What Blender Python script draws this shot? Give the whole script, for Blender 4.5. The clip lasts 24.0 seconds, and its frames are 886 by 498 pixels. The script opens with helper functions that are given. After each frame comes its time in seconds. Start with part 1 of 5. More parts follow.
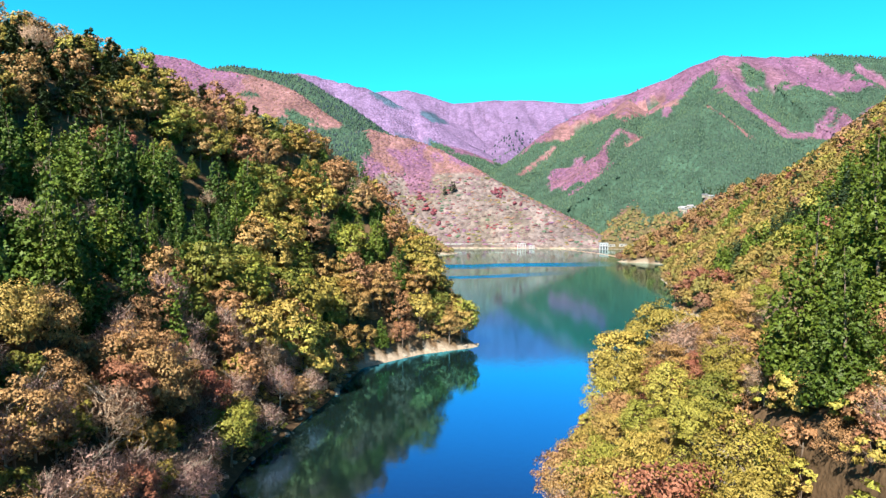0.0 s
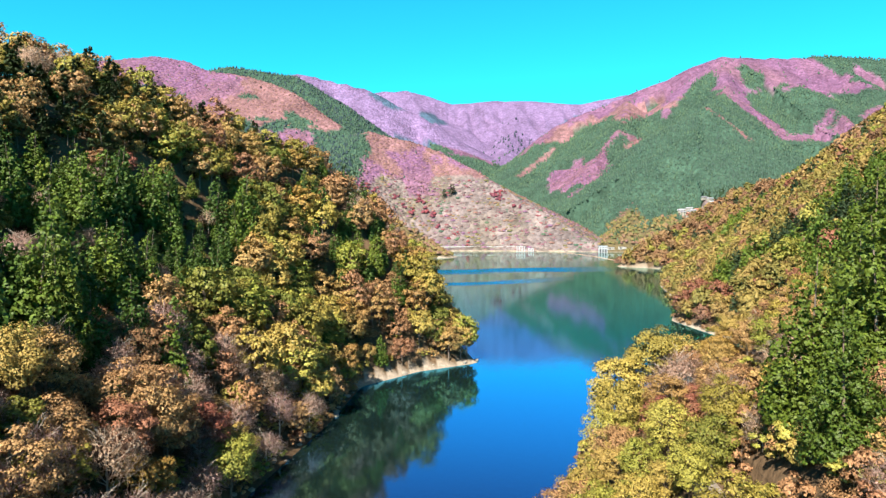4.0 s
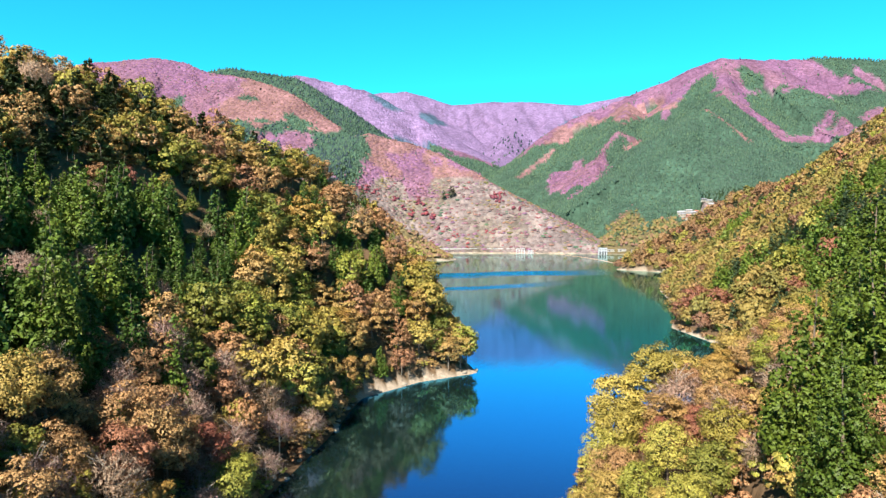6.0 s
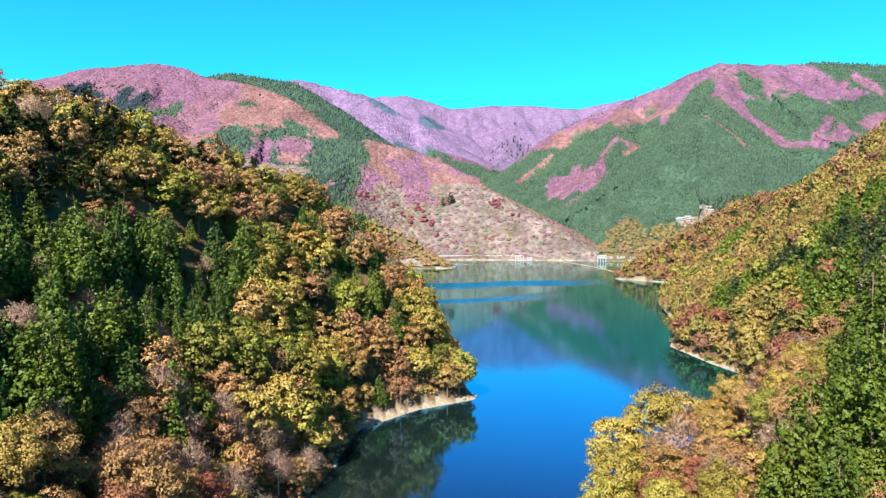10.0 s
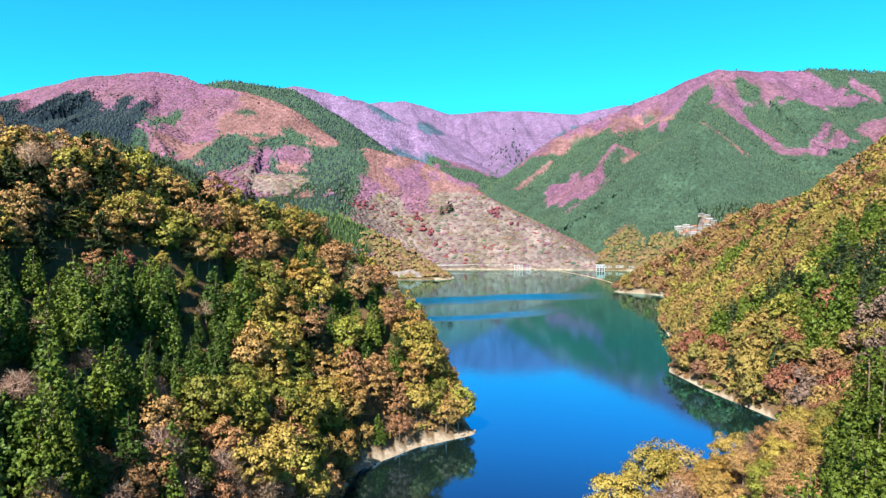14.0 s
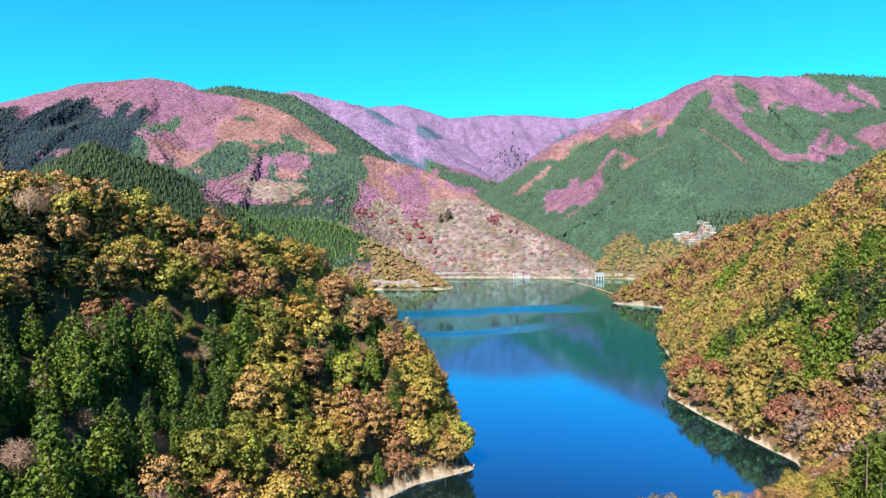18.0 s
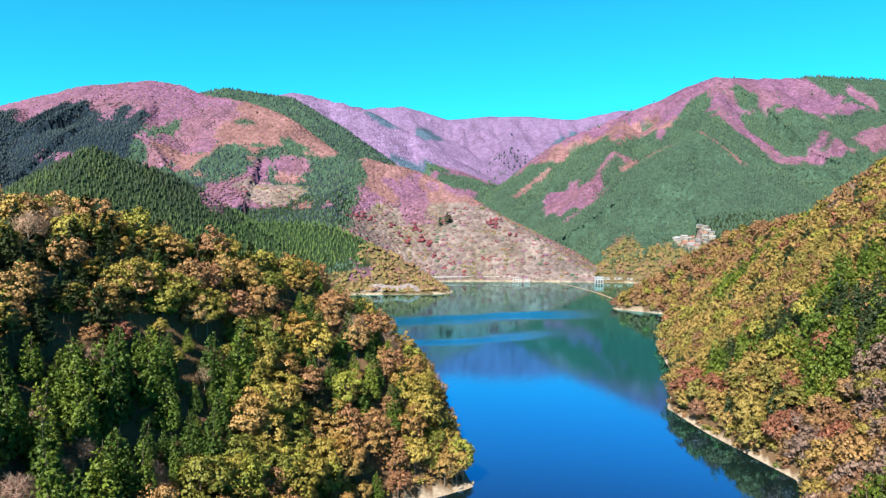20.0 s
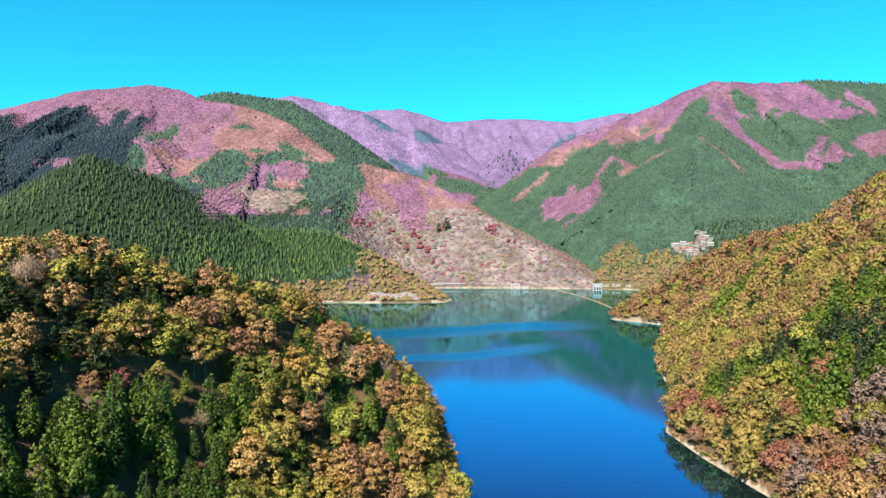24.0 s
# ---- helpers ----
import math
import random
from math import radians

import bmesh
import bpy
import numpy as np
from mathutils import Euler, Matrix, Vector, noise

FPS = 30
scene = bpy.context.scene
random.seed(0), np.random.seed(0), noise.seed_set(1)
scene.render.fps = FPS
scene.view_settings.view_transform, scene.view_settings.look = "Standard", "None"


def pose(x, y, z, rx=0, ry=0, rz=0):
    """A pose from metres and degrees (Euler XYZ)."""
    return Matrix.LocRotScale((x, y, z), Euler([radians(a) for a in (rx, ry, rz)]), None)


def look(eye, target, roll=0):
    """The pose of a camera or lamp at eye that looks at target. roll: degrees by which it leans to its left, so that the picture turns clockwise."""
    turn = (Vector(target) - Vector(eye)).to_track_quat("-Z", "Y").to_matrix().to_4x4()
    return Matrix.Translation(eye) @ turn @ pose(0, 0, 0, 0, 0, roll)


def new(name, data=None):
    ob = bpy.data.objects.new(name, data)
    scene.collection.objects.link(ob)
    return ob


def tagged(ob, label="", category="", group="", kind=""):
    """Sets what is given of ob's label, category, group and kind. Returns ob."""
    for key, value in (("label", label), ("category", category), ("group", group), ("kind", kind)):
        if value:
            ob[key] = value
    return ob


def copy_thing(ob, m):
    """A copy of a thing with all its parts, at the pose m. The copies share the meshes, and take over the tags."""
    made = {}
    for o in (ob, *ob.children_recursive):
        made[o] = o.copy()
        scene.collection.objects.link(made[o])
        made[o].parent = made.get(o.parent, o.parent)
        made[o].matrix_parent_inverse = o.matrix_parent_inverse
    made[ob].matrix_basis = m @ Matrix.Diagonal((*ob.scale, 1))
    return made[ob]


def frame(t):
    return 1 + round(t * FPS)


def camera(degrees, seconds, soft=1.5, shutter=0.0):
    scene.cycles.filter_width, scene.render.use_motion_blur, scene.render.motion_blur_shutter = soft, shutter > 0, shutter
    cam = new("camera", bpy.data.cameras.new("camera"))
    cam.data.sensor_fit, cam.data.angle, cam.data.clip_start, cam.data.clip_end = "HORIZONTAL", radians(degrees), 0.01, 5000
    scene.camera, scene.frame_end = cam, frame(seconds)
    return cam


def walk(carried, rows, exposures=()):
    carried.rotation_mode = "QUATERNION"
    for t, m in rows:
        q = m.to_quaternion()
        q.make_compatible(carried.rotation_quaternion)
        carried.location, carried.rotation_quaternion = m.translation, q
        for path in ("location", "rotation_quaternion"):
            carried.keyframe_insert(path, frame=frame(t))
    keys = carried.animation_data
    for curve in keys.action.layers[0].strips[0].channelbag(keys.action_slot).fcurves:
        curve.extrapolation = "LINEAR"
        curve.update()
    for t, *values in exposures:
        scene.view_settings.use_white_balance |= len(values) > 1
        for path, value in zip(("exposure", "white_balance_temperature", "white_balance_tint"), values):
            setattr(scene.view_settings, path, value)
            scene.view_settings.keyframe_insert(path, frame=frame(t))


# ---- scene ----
cam = camera(68.7, 24.0, soft=1.4)
METRES, EYE, TILT, LEAN, TURN = 60.0, 44.0, -2.0, 0.0, 0.0
ROWS = [
    (0.0, 0.0, 0.0, 0.0, 0.0, 0.0, -0.0),
    (0.5, -0.0001, -0.0002, 0.0113, -0.0, 0.01, 0.0),
    (1.0, -0.0003, -0.0006, 0.0229, -0.01, 0.0, 0.01),
    (1.5, -0.0005, -0.0011, 0.0344, -0.02, 0.01, 0.02),
    (2.0, -0.0005, -0.0012, 0.0463, -0.03, -0.0, 0.02),
    (2.5, -0.0008, -0.0014, 0.059, -0.03, -0.01, 0.0),
    (4.5, -0.0005, -0.0027, 0.1121, -0.07, -0.01, 0.01),
    (5.0, -0.0007, -0.0031, 0.1271, -0.07, -0.01, 0.01),
    (5.5, -0.0006, -0.0034, 0.1422, -0.07, 0.0, 0.01),
    (6.0, -0.0005, -0.0039, 0.1575, -0.09, 0.02, 0.02),
    (6.5, -0.0004, -0.0043, 0.1727, -0.1, 0.02, 0.03),
    (7.0, -0.0002, -0.0049, 0.1889, -0.11, 0.04, 0.03),
    (7.5, -0.0001, -0.0054, 0.2055, -0.12, 0.06, 0.02),
    (8.0, -0.0, -0.006, 0.2224, -0.12, 0.09, 0.03),
    (8.5, 0.0001, -0.0065, 0.2404, -0.13, 0.12, 0.03),
    (9.0, 0.0003, -0.0072, 0.2597, -0.15, 0.16, 0.03),
    (9.5, 0.0005, -0.0078, 0.2803, -0.16, 0.2, 0.04),
    (10.0, 0.0007, -0.0086, 0.302, -0.17, 0.24, 0.04),
    (10.5, 0.001, -0.0095, 0.3248, -0.19, 0.29, 0.05),
    (12.5, 0.0028, -0.0135, 0.4214, -0.21, 0.46, 0.1),
    (13.0, 0.0029, -0.0141, 0.4459, -0.23, 0.5, 0.12),
    (13.5, 0.0032, -0.0147, 0.4705, -0.25, 0.54, 0.14),
    (14.0, 0.0036, -0.0154, 0.4958, -0.26, 0.56, 0.14),
    (14.5, 0.0037, -0.0159, 0.5214, -0.27, 0.59, 0.15),
    (15.0, 0.0038, -0.0162, 0.5465, -0.27, 0.61, 0.16),
    (15.5, 0.004, -0.0167, 0.5716, -0.29, 0.64, 0.16),
    (16.0, 0.0044, -0.0174, 0.597, -0.29, 0.65, 0.16),
    (16.5, 0.0048, -0.0181, 0.6218, -0.31, 0.68, 0.17),
    (17.0, 0.0051, -0.0188, 0.6471, -0.31, 0.7, 0.18),
    (17.5, 0.0057, -0.0196, 0.672, -0.32, 0.72, 0.18),
    (18.0, 0.0057, -0.0198, 0.6971, -0.33, 0.74, 0.19),
    (18.5, 0.0058, -0.0206, 0.7219, -0.35, 0.77, 0.2),
    (20.5, 0.0062, -0.0228, 0.8246, -0.4, 0.8, 0.2),
    (21.0, 0.0067, -0.0232, 0.8482, -0.42, 0.81, 0.2),
    (21.5, 0.0071, -0.0235, 0.8733, -0.44, 0.82, 0.2),
    (22.0, 0.0077, -0.0241, 0.8984, -0.45, 0.83, 0.21),
    (22.5, 0.0081, -0.0247, 0.924, -0.46, 0.83, 0.21),
    (23.0, 0.0087, -0.0257, 0.9491, -0.47, 0.83, 0.21),
    (23.5, 0.0087, -0.0257, 0.9675, -0.48, 0.84, 0.2),
    (24.0, 0.009, -0.0266, 0.9995, -0.51, 0.86, 0.2),
]
walk(cam, [(t, pose(0, 0, EYE, TILT, LEAN, TURN) @ pose(METRES * x, METRES * y, METRES * z, 90 + pitch, roll, yaw)) for t, x, y, z, yaw, pitch, roll in ROWS], exposures=[(0.0, 1.83), (12.0, 1.74), (24.0, 1.59)])

# ---- world, sun and exposure ----
SUN_FROM = Vector((-0.31, -0.64, 0.70)).normalized()
world = bpy.data.worlds.new("sky")
scene.world = world
world.use_nodes = True
wn, wl = world.node_tree.nodes, world.node_tree.links
wn.clear()
sky = wn.new("ShaderNodeTexSky")
sky.sky_type, sky.sun_disc = "NISHITA", False
sky.sun_elevation = math.asin(SUN_FROM.z)
sky.sun_rotation = math.atan2(SUN_FROM.x, SUN_FROM.y)
sky.altitude, sky.air_density, sky.dust_density, sky.ozone_density = 600, 1.0, 0.2, 2.5
sky_tint = wn.new("ShaderNodeMix")
sky_tint.data_type, sky_tint.blend_type = "RGBA", "MULTIPLY"
sky_tint.inputs["Factor"].default_value = 1.0
sky_out, sky_bg = wn.new("ShaderNodeOutputWorld"), wn.new("ShaderNodeBackground")
sky_bg.inputs["Strength"].default_value = 0.104
sky_way, sky_up = wn.new("ShaderNodeTexCoord"), wn.new("ShaderNodeSeparateXYZ")
wl.new(sky_way.outputs["Generated"], sky_up.inputs[0])
deep = wn.new("ShaderNodeValToRGB")
deep.color_ramp.elements[0].position, deep.color_ramp.elements[0].color = 0.32, (0.055, 0.70, 0.70, 1)
deep.color_ramp.elements[1].position, deep.color_ramp.elements[1].color = 0.70, (0.025, 0.17, 0.28, 1)
wl.new(sky_up.outputs["Z"], deep.inputs[0])
wl.new(deep.outputs[0], sky_tint.inputs["B"])
wl.new(sky.outputs[0], sky_tint.inputs["A"])
wl.new(sky_tint.outputs["Result"], sky_bg.inputs[0])
wl.new(sky_bg.outputs[0], sky_out.inputs[0])
sun_data = bpy.data.lights.new("sun", "SUN")
sun_data.energy, sun_data.angle, sun_data.color = 5.0, radians(0.5), (1.0, 0.91, 0.76)
sun = new("sun", sun_data)
sun.matrix_world = look(SUN_FROM * 100, (0, 0, 0))

# ---- helpers of this scene ----
rng = np.random.default_rng(7)


def value_noise(x, y, seed):
    """Smooth lattice noise in -1 to 1, for arrays."""
    xi, yi = np.floor(x), np.floor(y)
    u, v = x - xi, y - yi
    u, v = u * u * (3 - 2 * u), v * v * (3 - 2 * v)

    def lattice(a, b):
        s = np.sin(a * 127.1 + b * 311.7 + seed * 74.7) * 43758.5453
        return (s - np.floor(s)) * 2 - 1

    low = lattice(xi, yi) * (1 - u) + lattice(xi + 1, yi) * u
    high = lattice(xi, yi + 1) * (1 - u) + lattice(xi + 1, yi + 1) * u
    return low * (1 - v) + high * v


def fbm(x, y, size, seed, octaves=4):
    total, gain = 0.0, 1.0
    for n in range(octaves):
        total = total + gain * value_noise(x / size + 17.3 * n, y / size - 9.1 * n, seed + n)
        size, gain = size * 0.5, gain * 0.5
    return total / 1.6


def step(a, b, v):
    w = np.clip((v - a) / (b - a), 0, 1)
    return w * w * (3 - 2 * w)


def mesh_of(name, verts, faces, material=None, smooth=False):
    me = bpy.data.meshes.new(name)
    me.from_pydata(verts, [], faces)
    if smooth:
        me.polygons.foreach_set("use_smooth", np.ones(len(me.polygons), bool))
    if material:
        me.materials.append(material)
    me.update()
    return me


def loose_mesh(name, verts, material):
    """A mesh of loose faces; verts is (faces, corners, 3), or 6 with the normals of a soft crown."""
    n, k = verts.shape[:2]
    soft, verts = verts[..., 3:], verts[..., :3]
    me = bpy.data.meshes.new(name)
    me.vertices.add(k * n)
    me.vertices.foreach_set("co", np.asarray(verts, np.float32).ravel())
    me.loops.add(k * n)
    me.loops.foreach_set("vertex_index", np.arange(k * n, dtype=np.int32))
    me.polygons.add(n)
    me.polygons.foreach_set("loop_start", np.arange(0, k * n, k, dtype=np.int32))
    me.materials.append(material)
    if soft.size:
        me.attributes.new("custom_normal", "FLOAT_VECTOR", "POINT").data.foreach_set("vector", np.ascontiguousarray(soft, np.float32).ravel())
    me.update(calc_edges=True)
    return me


def part(name, data, parent, label=""):
    ob = new(name, data)
    ob.parent = parent
    if label:
        ob["label"] = label
    return ob


# ---- materials ----
def material(name):
    m = bpy.data.materials.new(name)
    m.use_nodes = True
    m.node_tree.nodes.clear()
    return m, m.node_tree.nodes, m.node_tree.links


TONE = 0.68  # the base colours of this dry, late-autumn valley against fresh paint


def ramp(nodes, stops, tone=1.0):
    node = nodes.new("ShaderNodeValToRGB")
    el = node.color_ramp.elements
    while len(el) < len(stops):
        el.new(0.5)
    for e, (at, colour) in zip(el, stops):
        e.position, e.color = at, (*(c * tone for c in colour), 1)
    return node


def leaf_material(name, stops, source="object", through_share=0.2, spread=0.16, flecks=3.6):
    """Foliage: a hue for each tree, a lightness for each leaf clump, some light through the leaf."""
    m, n, l = material(name)
    hue = ramp(n, stops, TONE * (1.16 if source == "object" else 1.0))
    if source == "object":
        l.new(n.new("ShaderNodeObjectInfo").outputs["Random"], hue.inputs[0])
    else:
        at = n.new("ShaderNodeAttribute")
        at.attribute_name = "tint"
        l.new(at.outputs["Fac"], hue.inputs[0])
    geo = n.new("ShaderNodeNewGeometry")
    val = n.new("ShaderNodeMapRange")
    val.inputs["To Min"].default_value, val.inputs["To Max"].default_value = 1 - spread, 1 + spread
    l.new(geo.outputs["Random Per Island"], val.inputs["Value"])
    spot, fleck, shade = n.new("ShaderNodeTexNoise"), n.new("ShaderNodeMapRange"), n.new("ShaderNodeMath")
    spot.inputs["Scale"].default_value, spot.inputs["Detail"].default_value, spot.inputs["Roughness"].default_value = flecks, 3, 0.7
    l.new(geo.outputs["Position"], spot.inputs["Vector"])
    fleck.inputs["From Min"].default_value, fleck.inputs["From Max"].default_value = 0.36, 0.64
    fleck.inputs["To Min"].default_value, fleck.inputs["To Max"].default_value = (0.64, 1.32) if source == "object" else (0.86, 1.14)
    l.new(spot.outputs["Fac"], fleck.inputs["Value"])
    shade.operation = "MULTIPLY"
    l.new(val.outputs[0], shade.inputs[0])
    l.new(fleck.outputs[0], shade.inputs[1])
    hsv = n.new("ShaderNodeHueSaturation")
    l.new(hue.outputs[0], hsv.inputs["Color"])
    l.new(shade.outputs[0], hsv.inputs["Value"])
    dif, tra, mix = n.new("ShaderNodeBsdfPrincipled"), n.new("ShaderNodeBsdfTranslucent"), n.new("ShaderNodeMixShader")
    dif.inputs["Roughness"].default_value = 0.6
    dif.inputs["Specular IOR Level"].default_value = 0.25
    mix.inputs[0].default_value = through_share
    l.new(hsv.outputs[0], dif.inputs["Base Color"])
    l.new(hsv.outputs[0], tra.inputs["Color"])
    l.new(dif.outputs[0], mix.inputs[1])
    l.new(tra.outputs[0], mix.inputs[2])
    out = n.new("ShaderNodeOutputMaterial")
    l.new(mix.outputs[0], out.inputs[0])
    return m


GOLD = [(0.0, (0.25, 0.215, 0.043)), (0.35, (0.33, 0.255, 0.058)), (0.7, (0.38, 0.26, 0.080)), (1.0, (0.41, 0.33, 0.070))]
OLIVE = [(0.0, (0.14, 0.16, 0.028)), (0.5, (0.22, 0.20, 0.038)), (1.0, (0.28, 0.225, 0.045))]
AMBER = [(0.0, (0.34, 0.20, 0.050)), (0.4, (0.37, 0.235, 0.060)), (0.7, (0.29, 0.165, 0.060)), (1.0, (0.37, 0.25, 0.080))]
OLIVE_GOLD = [(0.0, (0.19, 0.175, 0.045)), (0.3, (0.27, 0.215, 0.055)), (0.55, (0.34, 0.245, 0.07)), (0.8, (0.36, 0.235, 0.085)), (1.0, (0.37, 0.215, 0.095))]
RUSSET = [(0.0, (0.34, 0.175, 0.085)), (0.4, (0.40, 0.25, 0.105)), (0.7, (0.29, 0.14, 0.08)), (1.0, (0.40, 0.265, 0.095))]
SCARLET = [(0.0, (0.26, 0.09, 0.06)), (0.5, (0.31, 0.14, 0.08)), (1.0, (0.22, 0.08, 0.065))]
LIME = [(0.0, (0.27, 0.26, 0.045)), (0.5, (0.39, 0.345, 0.075)), (1.0, (0.23, 0.25, 0.04))]
CEDAR = [(0.0, (0.034, 0.07, 0.010)), (0.5, (0.055, 0.105, 0.013)), (0.85, (0.09, 0.14, 0.016)), (1.0, (0.14, 0.18, 0.02))]
PINE = [(0.0, (0.03, 0.055, 0.022)), (1.0, (0.055, 0.085, 0.03))]
TWIG = [(0.0, (0.52, 0.36, 0.28)), (0.5, (0.46, 0.30, 0.28)), (1.0, (0.58, 0.42, 0.30))]
leaf = {k: leaf_material(k + "_foliage", v, through_share={"twig": 0.45, "cedar": 0.08, "bright_cedar": 0.06, "pine": 0.08}.get(k, 0.14)) for k, v in
        dict(gold=GOLD, olive=OLIVE, amber=AMBER, russet=RUSSET, scarlet=SCARLET, lime=LIME, cedar=CEDAR, pine=PINE, twig=TWIG, bright_cedar=[(0.0, (0.046, 0.078, 0.008)), (0.5, (0.062, 0.098, 0.010)), (1.0, (0.085, 0.122, 0.012))]).items()}
wood = {k: leaf_material(k + "_woods_foliage", v, "tint", 0.12, 0.11, 1.6) for k, v in
        dict(gold=OLIVE_GOLD, russet=[(0.0, (0.29, 0.155, 0.08)), (0.4, (0.35, 0.21, 0.095)), (0.7, (0.25, 0.125, 0.08)), (1.0, (0.36, 0.23, 0.09))], scarlet=SCARLET, lime=LIME, cedar=[(0.0, (0.065, 0.115, 0.014)), (0.5, (0.10, 0.16, 0.018)), (1.0, (0.17, 0.225, 0.028))], pine=PINE, twig=[(0.0, (0.21, 0.145, 0.12)), (1.0, (0.27, 0.18, 0.145))]).items()}
# mountain woods: autumn and conifer hues, made bluer to carry the distance haze
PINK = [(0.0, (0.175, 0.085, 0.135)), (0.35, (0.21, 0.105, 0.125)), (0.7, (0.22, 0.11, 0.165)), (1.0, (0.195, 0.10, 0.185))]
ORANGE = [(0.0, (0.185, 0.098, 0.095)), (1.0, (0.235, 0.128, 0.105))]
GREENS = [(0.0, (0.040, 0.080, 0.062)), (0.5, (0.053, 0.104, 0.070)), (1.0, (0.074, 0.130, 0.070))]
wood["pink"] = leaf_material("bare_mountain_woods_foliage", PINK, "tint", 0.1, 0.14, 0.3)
wood["orange"] = leaf_material("orange_mountain_woods_foliage", ORANGE, "tint", 0.1, 0.14, 0.3)
wood["maroon"] = leaf_material("maroon_woods_foliage", [(0.0, (0.10, 0.028, 0.05)), (0.7, (0.17, 0.04, 0.06)), (1.0, (0.24, 0.05, 0.06))], "tint", 0.1, 0.14, 0.3)
# dark conifers; the shade of the western face is put into this colour too
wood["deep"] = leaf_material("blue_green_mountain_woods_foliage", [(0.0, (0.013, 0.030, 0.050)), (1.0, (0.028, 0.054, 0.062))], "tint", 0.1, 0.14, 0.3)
wood["olive"] = leaf_material("olive_scrub_foliage", [(0.0, (0.07, 0.075, 0.03)), (1.0, (0.16, 0.14, 0.05))], "tint", 0.1, 0.14, 0.3)
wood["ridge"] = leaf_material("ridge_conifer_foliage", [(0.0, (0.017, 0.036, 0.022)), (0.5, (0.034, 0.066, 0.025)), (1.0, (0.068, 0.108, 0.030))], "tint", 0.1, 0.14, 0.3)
# brighter copy of the ridge foliage, with the flank's sunlight in its colour
wood["flank"] = leaf_material("sunlit_tone_conifer_foliage", [(0.0, (0.030, 0.066, 0.022)), (0.5, (0.056, 0.110, 0.030)), (1.0, (0.100, 0.155, 0.036))], "tint", 0.1, 0.14, 0.3)
wood["fresh"] = leaf_material("fresh_green_foliage", [(0.0, (0.09, 0.15, 0.018)), (1.0, (0.19, 0.235, 0.03))], "tint", 0.14, 0.16, 1.0)
wood["mixed"] = leaf_material("mixed_shore_foliage", [(0.0, (0.06, 0.085, 0.03)), (0.3, (0.14, 0.13, 0.045)), (0.6, (0.22, 0.155, 0.06)), (0.8, (0.20, 0.12, 0.07)), (1.0, (0.19, 0.10, 0.08))], "tint", 0.1, 0.14, 0.3)
wood["haze"] = leaf_material("grey_scrub_foliage", [(0.0, (0.12, 0.085, 0.092)), (1.0, (0.18, 0.125, 0.12))], "tint", 0.1, 0.14, 0.3)
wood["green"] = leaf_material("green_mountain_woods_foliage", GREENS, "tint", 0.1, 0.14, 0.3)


def grainy(name, stops, scale, rough=0.85, bump=0.4, bump_scale=None, metal=0.0):
    """A rough surface with two scales of mottling and a fine relief."""
    m, n, l = material(name)
    co = n.new("ShaderNodeTexCoord")
    a, b = n.new("ShaderNodeTexNoise"), n.new("ShaderNodeTexNoise")
    a.inputs["Scale"].default_value, b.inputs["Scale"].default_value = scale, scale * 6.3
    a.inputs["Detail"].default_value = b.inputs["Detail"].default_value = 6
    both = n.new("ShaderNodeMix")
    both.inputs["Factor"].default_value = 0.45
    l.new(co.outputs["Object"], a.inputs["Vector"])
    l.new(co.outputs["Object"], b.inputs["Vector"])
    l.new(a.outputs["Fac"], both.inputs["A"])
    l.new(b.outputs["Fac"], both.inputs["B"])
    hue = ramp(n, stops, TONE)
    l.new(both.outputs["Result"], hue.inputs[0])
    bs, out, bp = n.new("ShaderNodeBsdfPrincipled"), n.new("ShaderNodeOutputMaterial"), n.new("ShaderNodeBump")
    bs.inputs["Roughness"].default_value, bs.inputs["Metallic"].default_value = rough, metal
    bp.inputs["Strength"].default_value, bp.inputs["Distance"].default_value = bump, 0.1
    l.new(hue.outputs[0], bs.inputs["Base Color"])
    l.new(b.outputs["Fac"], bp.inputs["Height"])
    l.new(bp.outputs[0], bs.inputs["Normal"])
    l.new(bs.outputs[0], out.inputs[0])
    return m


bark = grainy("grey_brown_bark", [(0.3, (0.10, 0.07, 0.05)), (0.7, (0.22, 0.17, 0.13))], 1.5)
pale_bark = grainy("pale_bark", [(0.3, (0.32, 0.26, 0.21)), (0.7, (0.52, 0.45, 0.37))], 1.5)
concrete = grainy("weathered_concrete", [(0.3, (0.24, 0.23, 0.22)), (0.7, (0.36, 0.35, 0.33))], 0.3)
dark_gap = grainy("dark_recess", [(0.3, (0.03, 0.035, 0.04)), (0.7, (0.06, 0.06, 0.07))], 0.5)
white_paint = grainy("weathered_white_paint", [(0.3, (0.36, 0.36, 0.36)), (0.7, (0.46, 0.46, 0.455))], 0.6, 0.5, 0.1)
tile_roof = grainy("grey_roof_tiles", [(0.3, (0.16, 0.16, 0.19)), (0.7, (0.28, 0.28, 0.32))], 0.8, 0.6)
pale_roof = grainy("pale_metal_roof", [(0.3, (0.30, 0.30, 0.34)), (0.7, (0.42, 0.42, 0.46))], 0.8, 0.5)
rust_roof = grainy("rust_red_roof", [(0.3, (0.34, 0.12, 0.09)), (0.7, (0.46, 0.20, 0.15))], 0.8, 0.6)
plaster = grainy("cream_plaster", [(0.3, (0.28, 0.25, 0.21)), (0.7, (0.38, 0.35, 0.30))], 0.7)
buoy_orange = grainy("faded_orange_plastic", [(0.3, (0.48, 0.25, 0.16)), (0.7, (0.60, 0.38, 0.27))], 0.5, 0.5, 0.1)
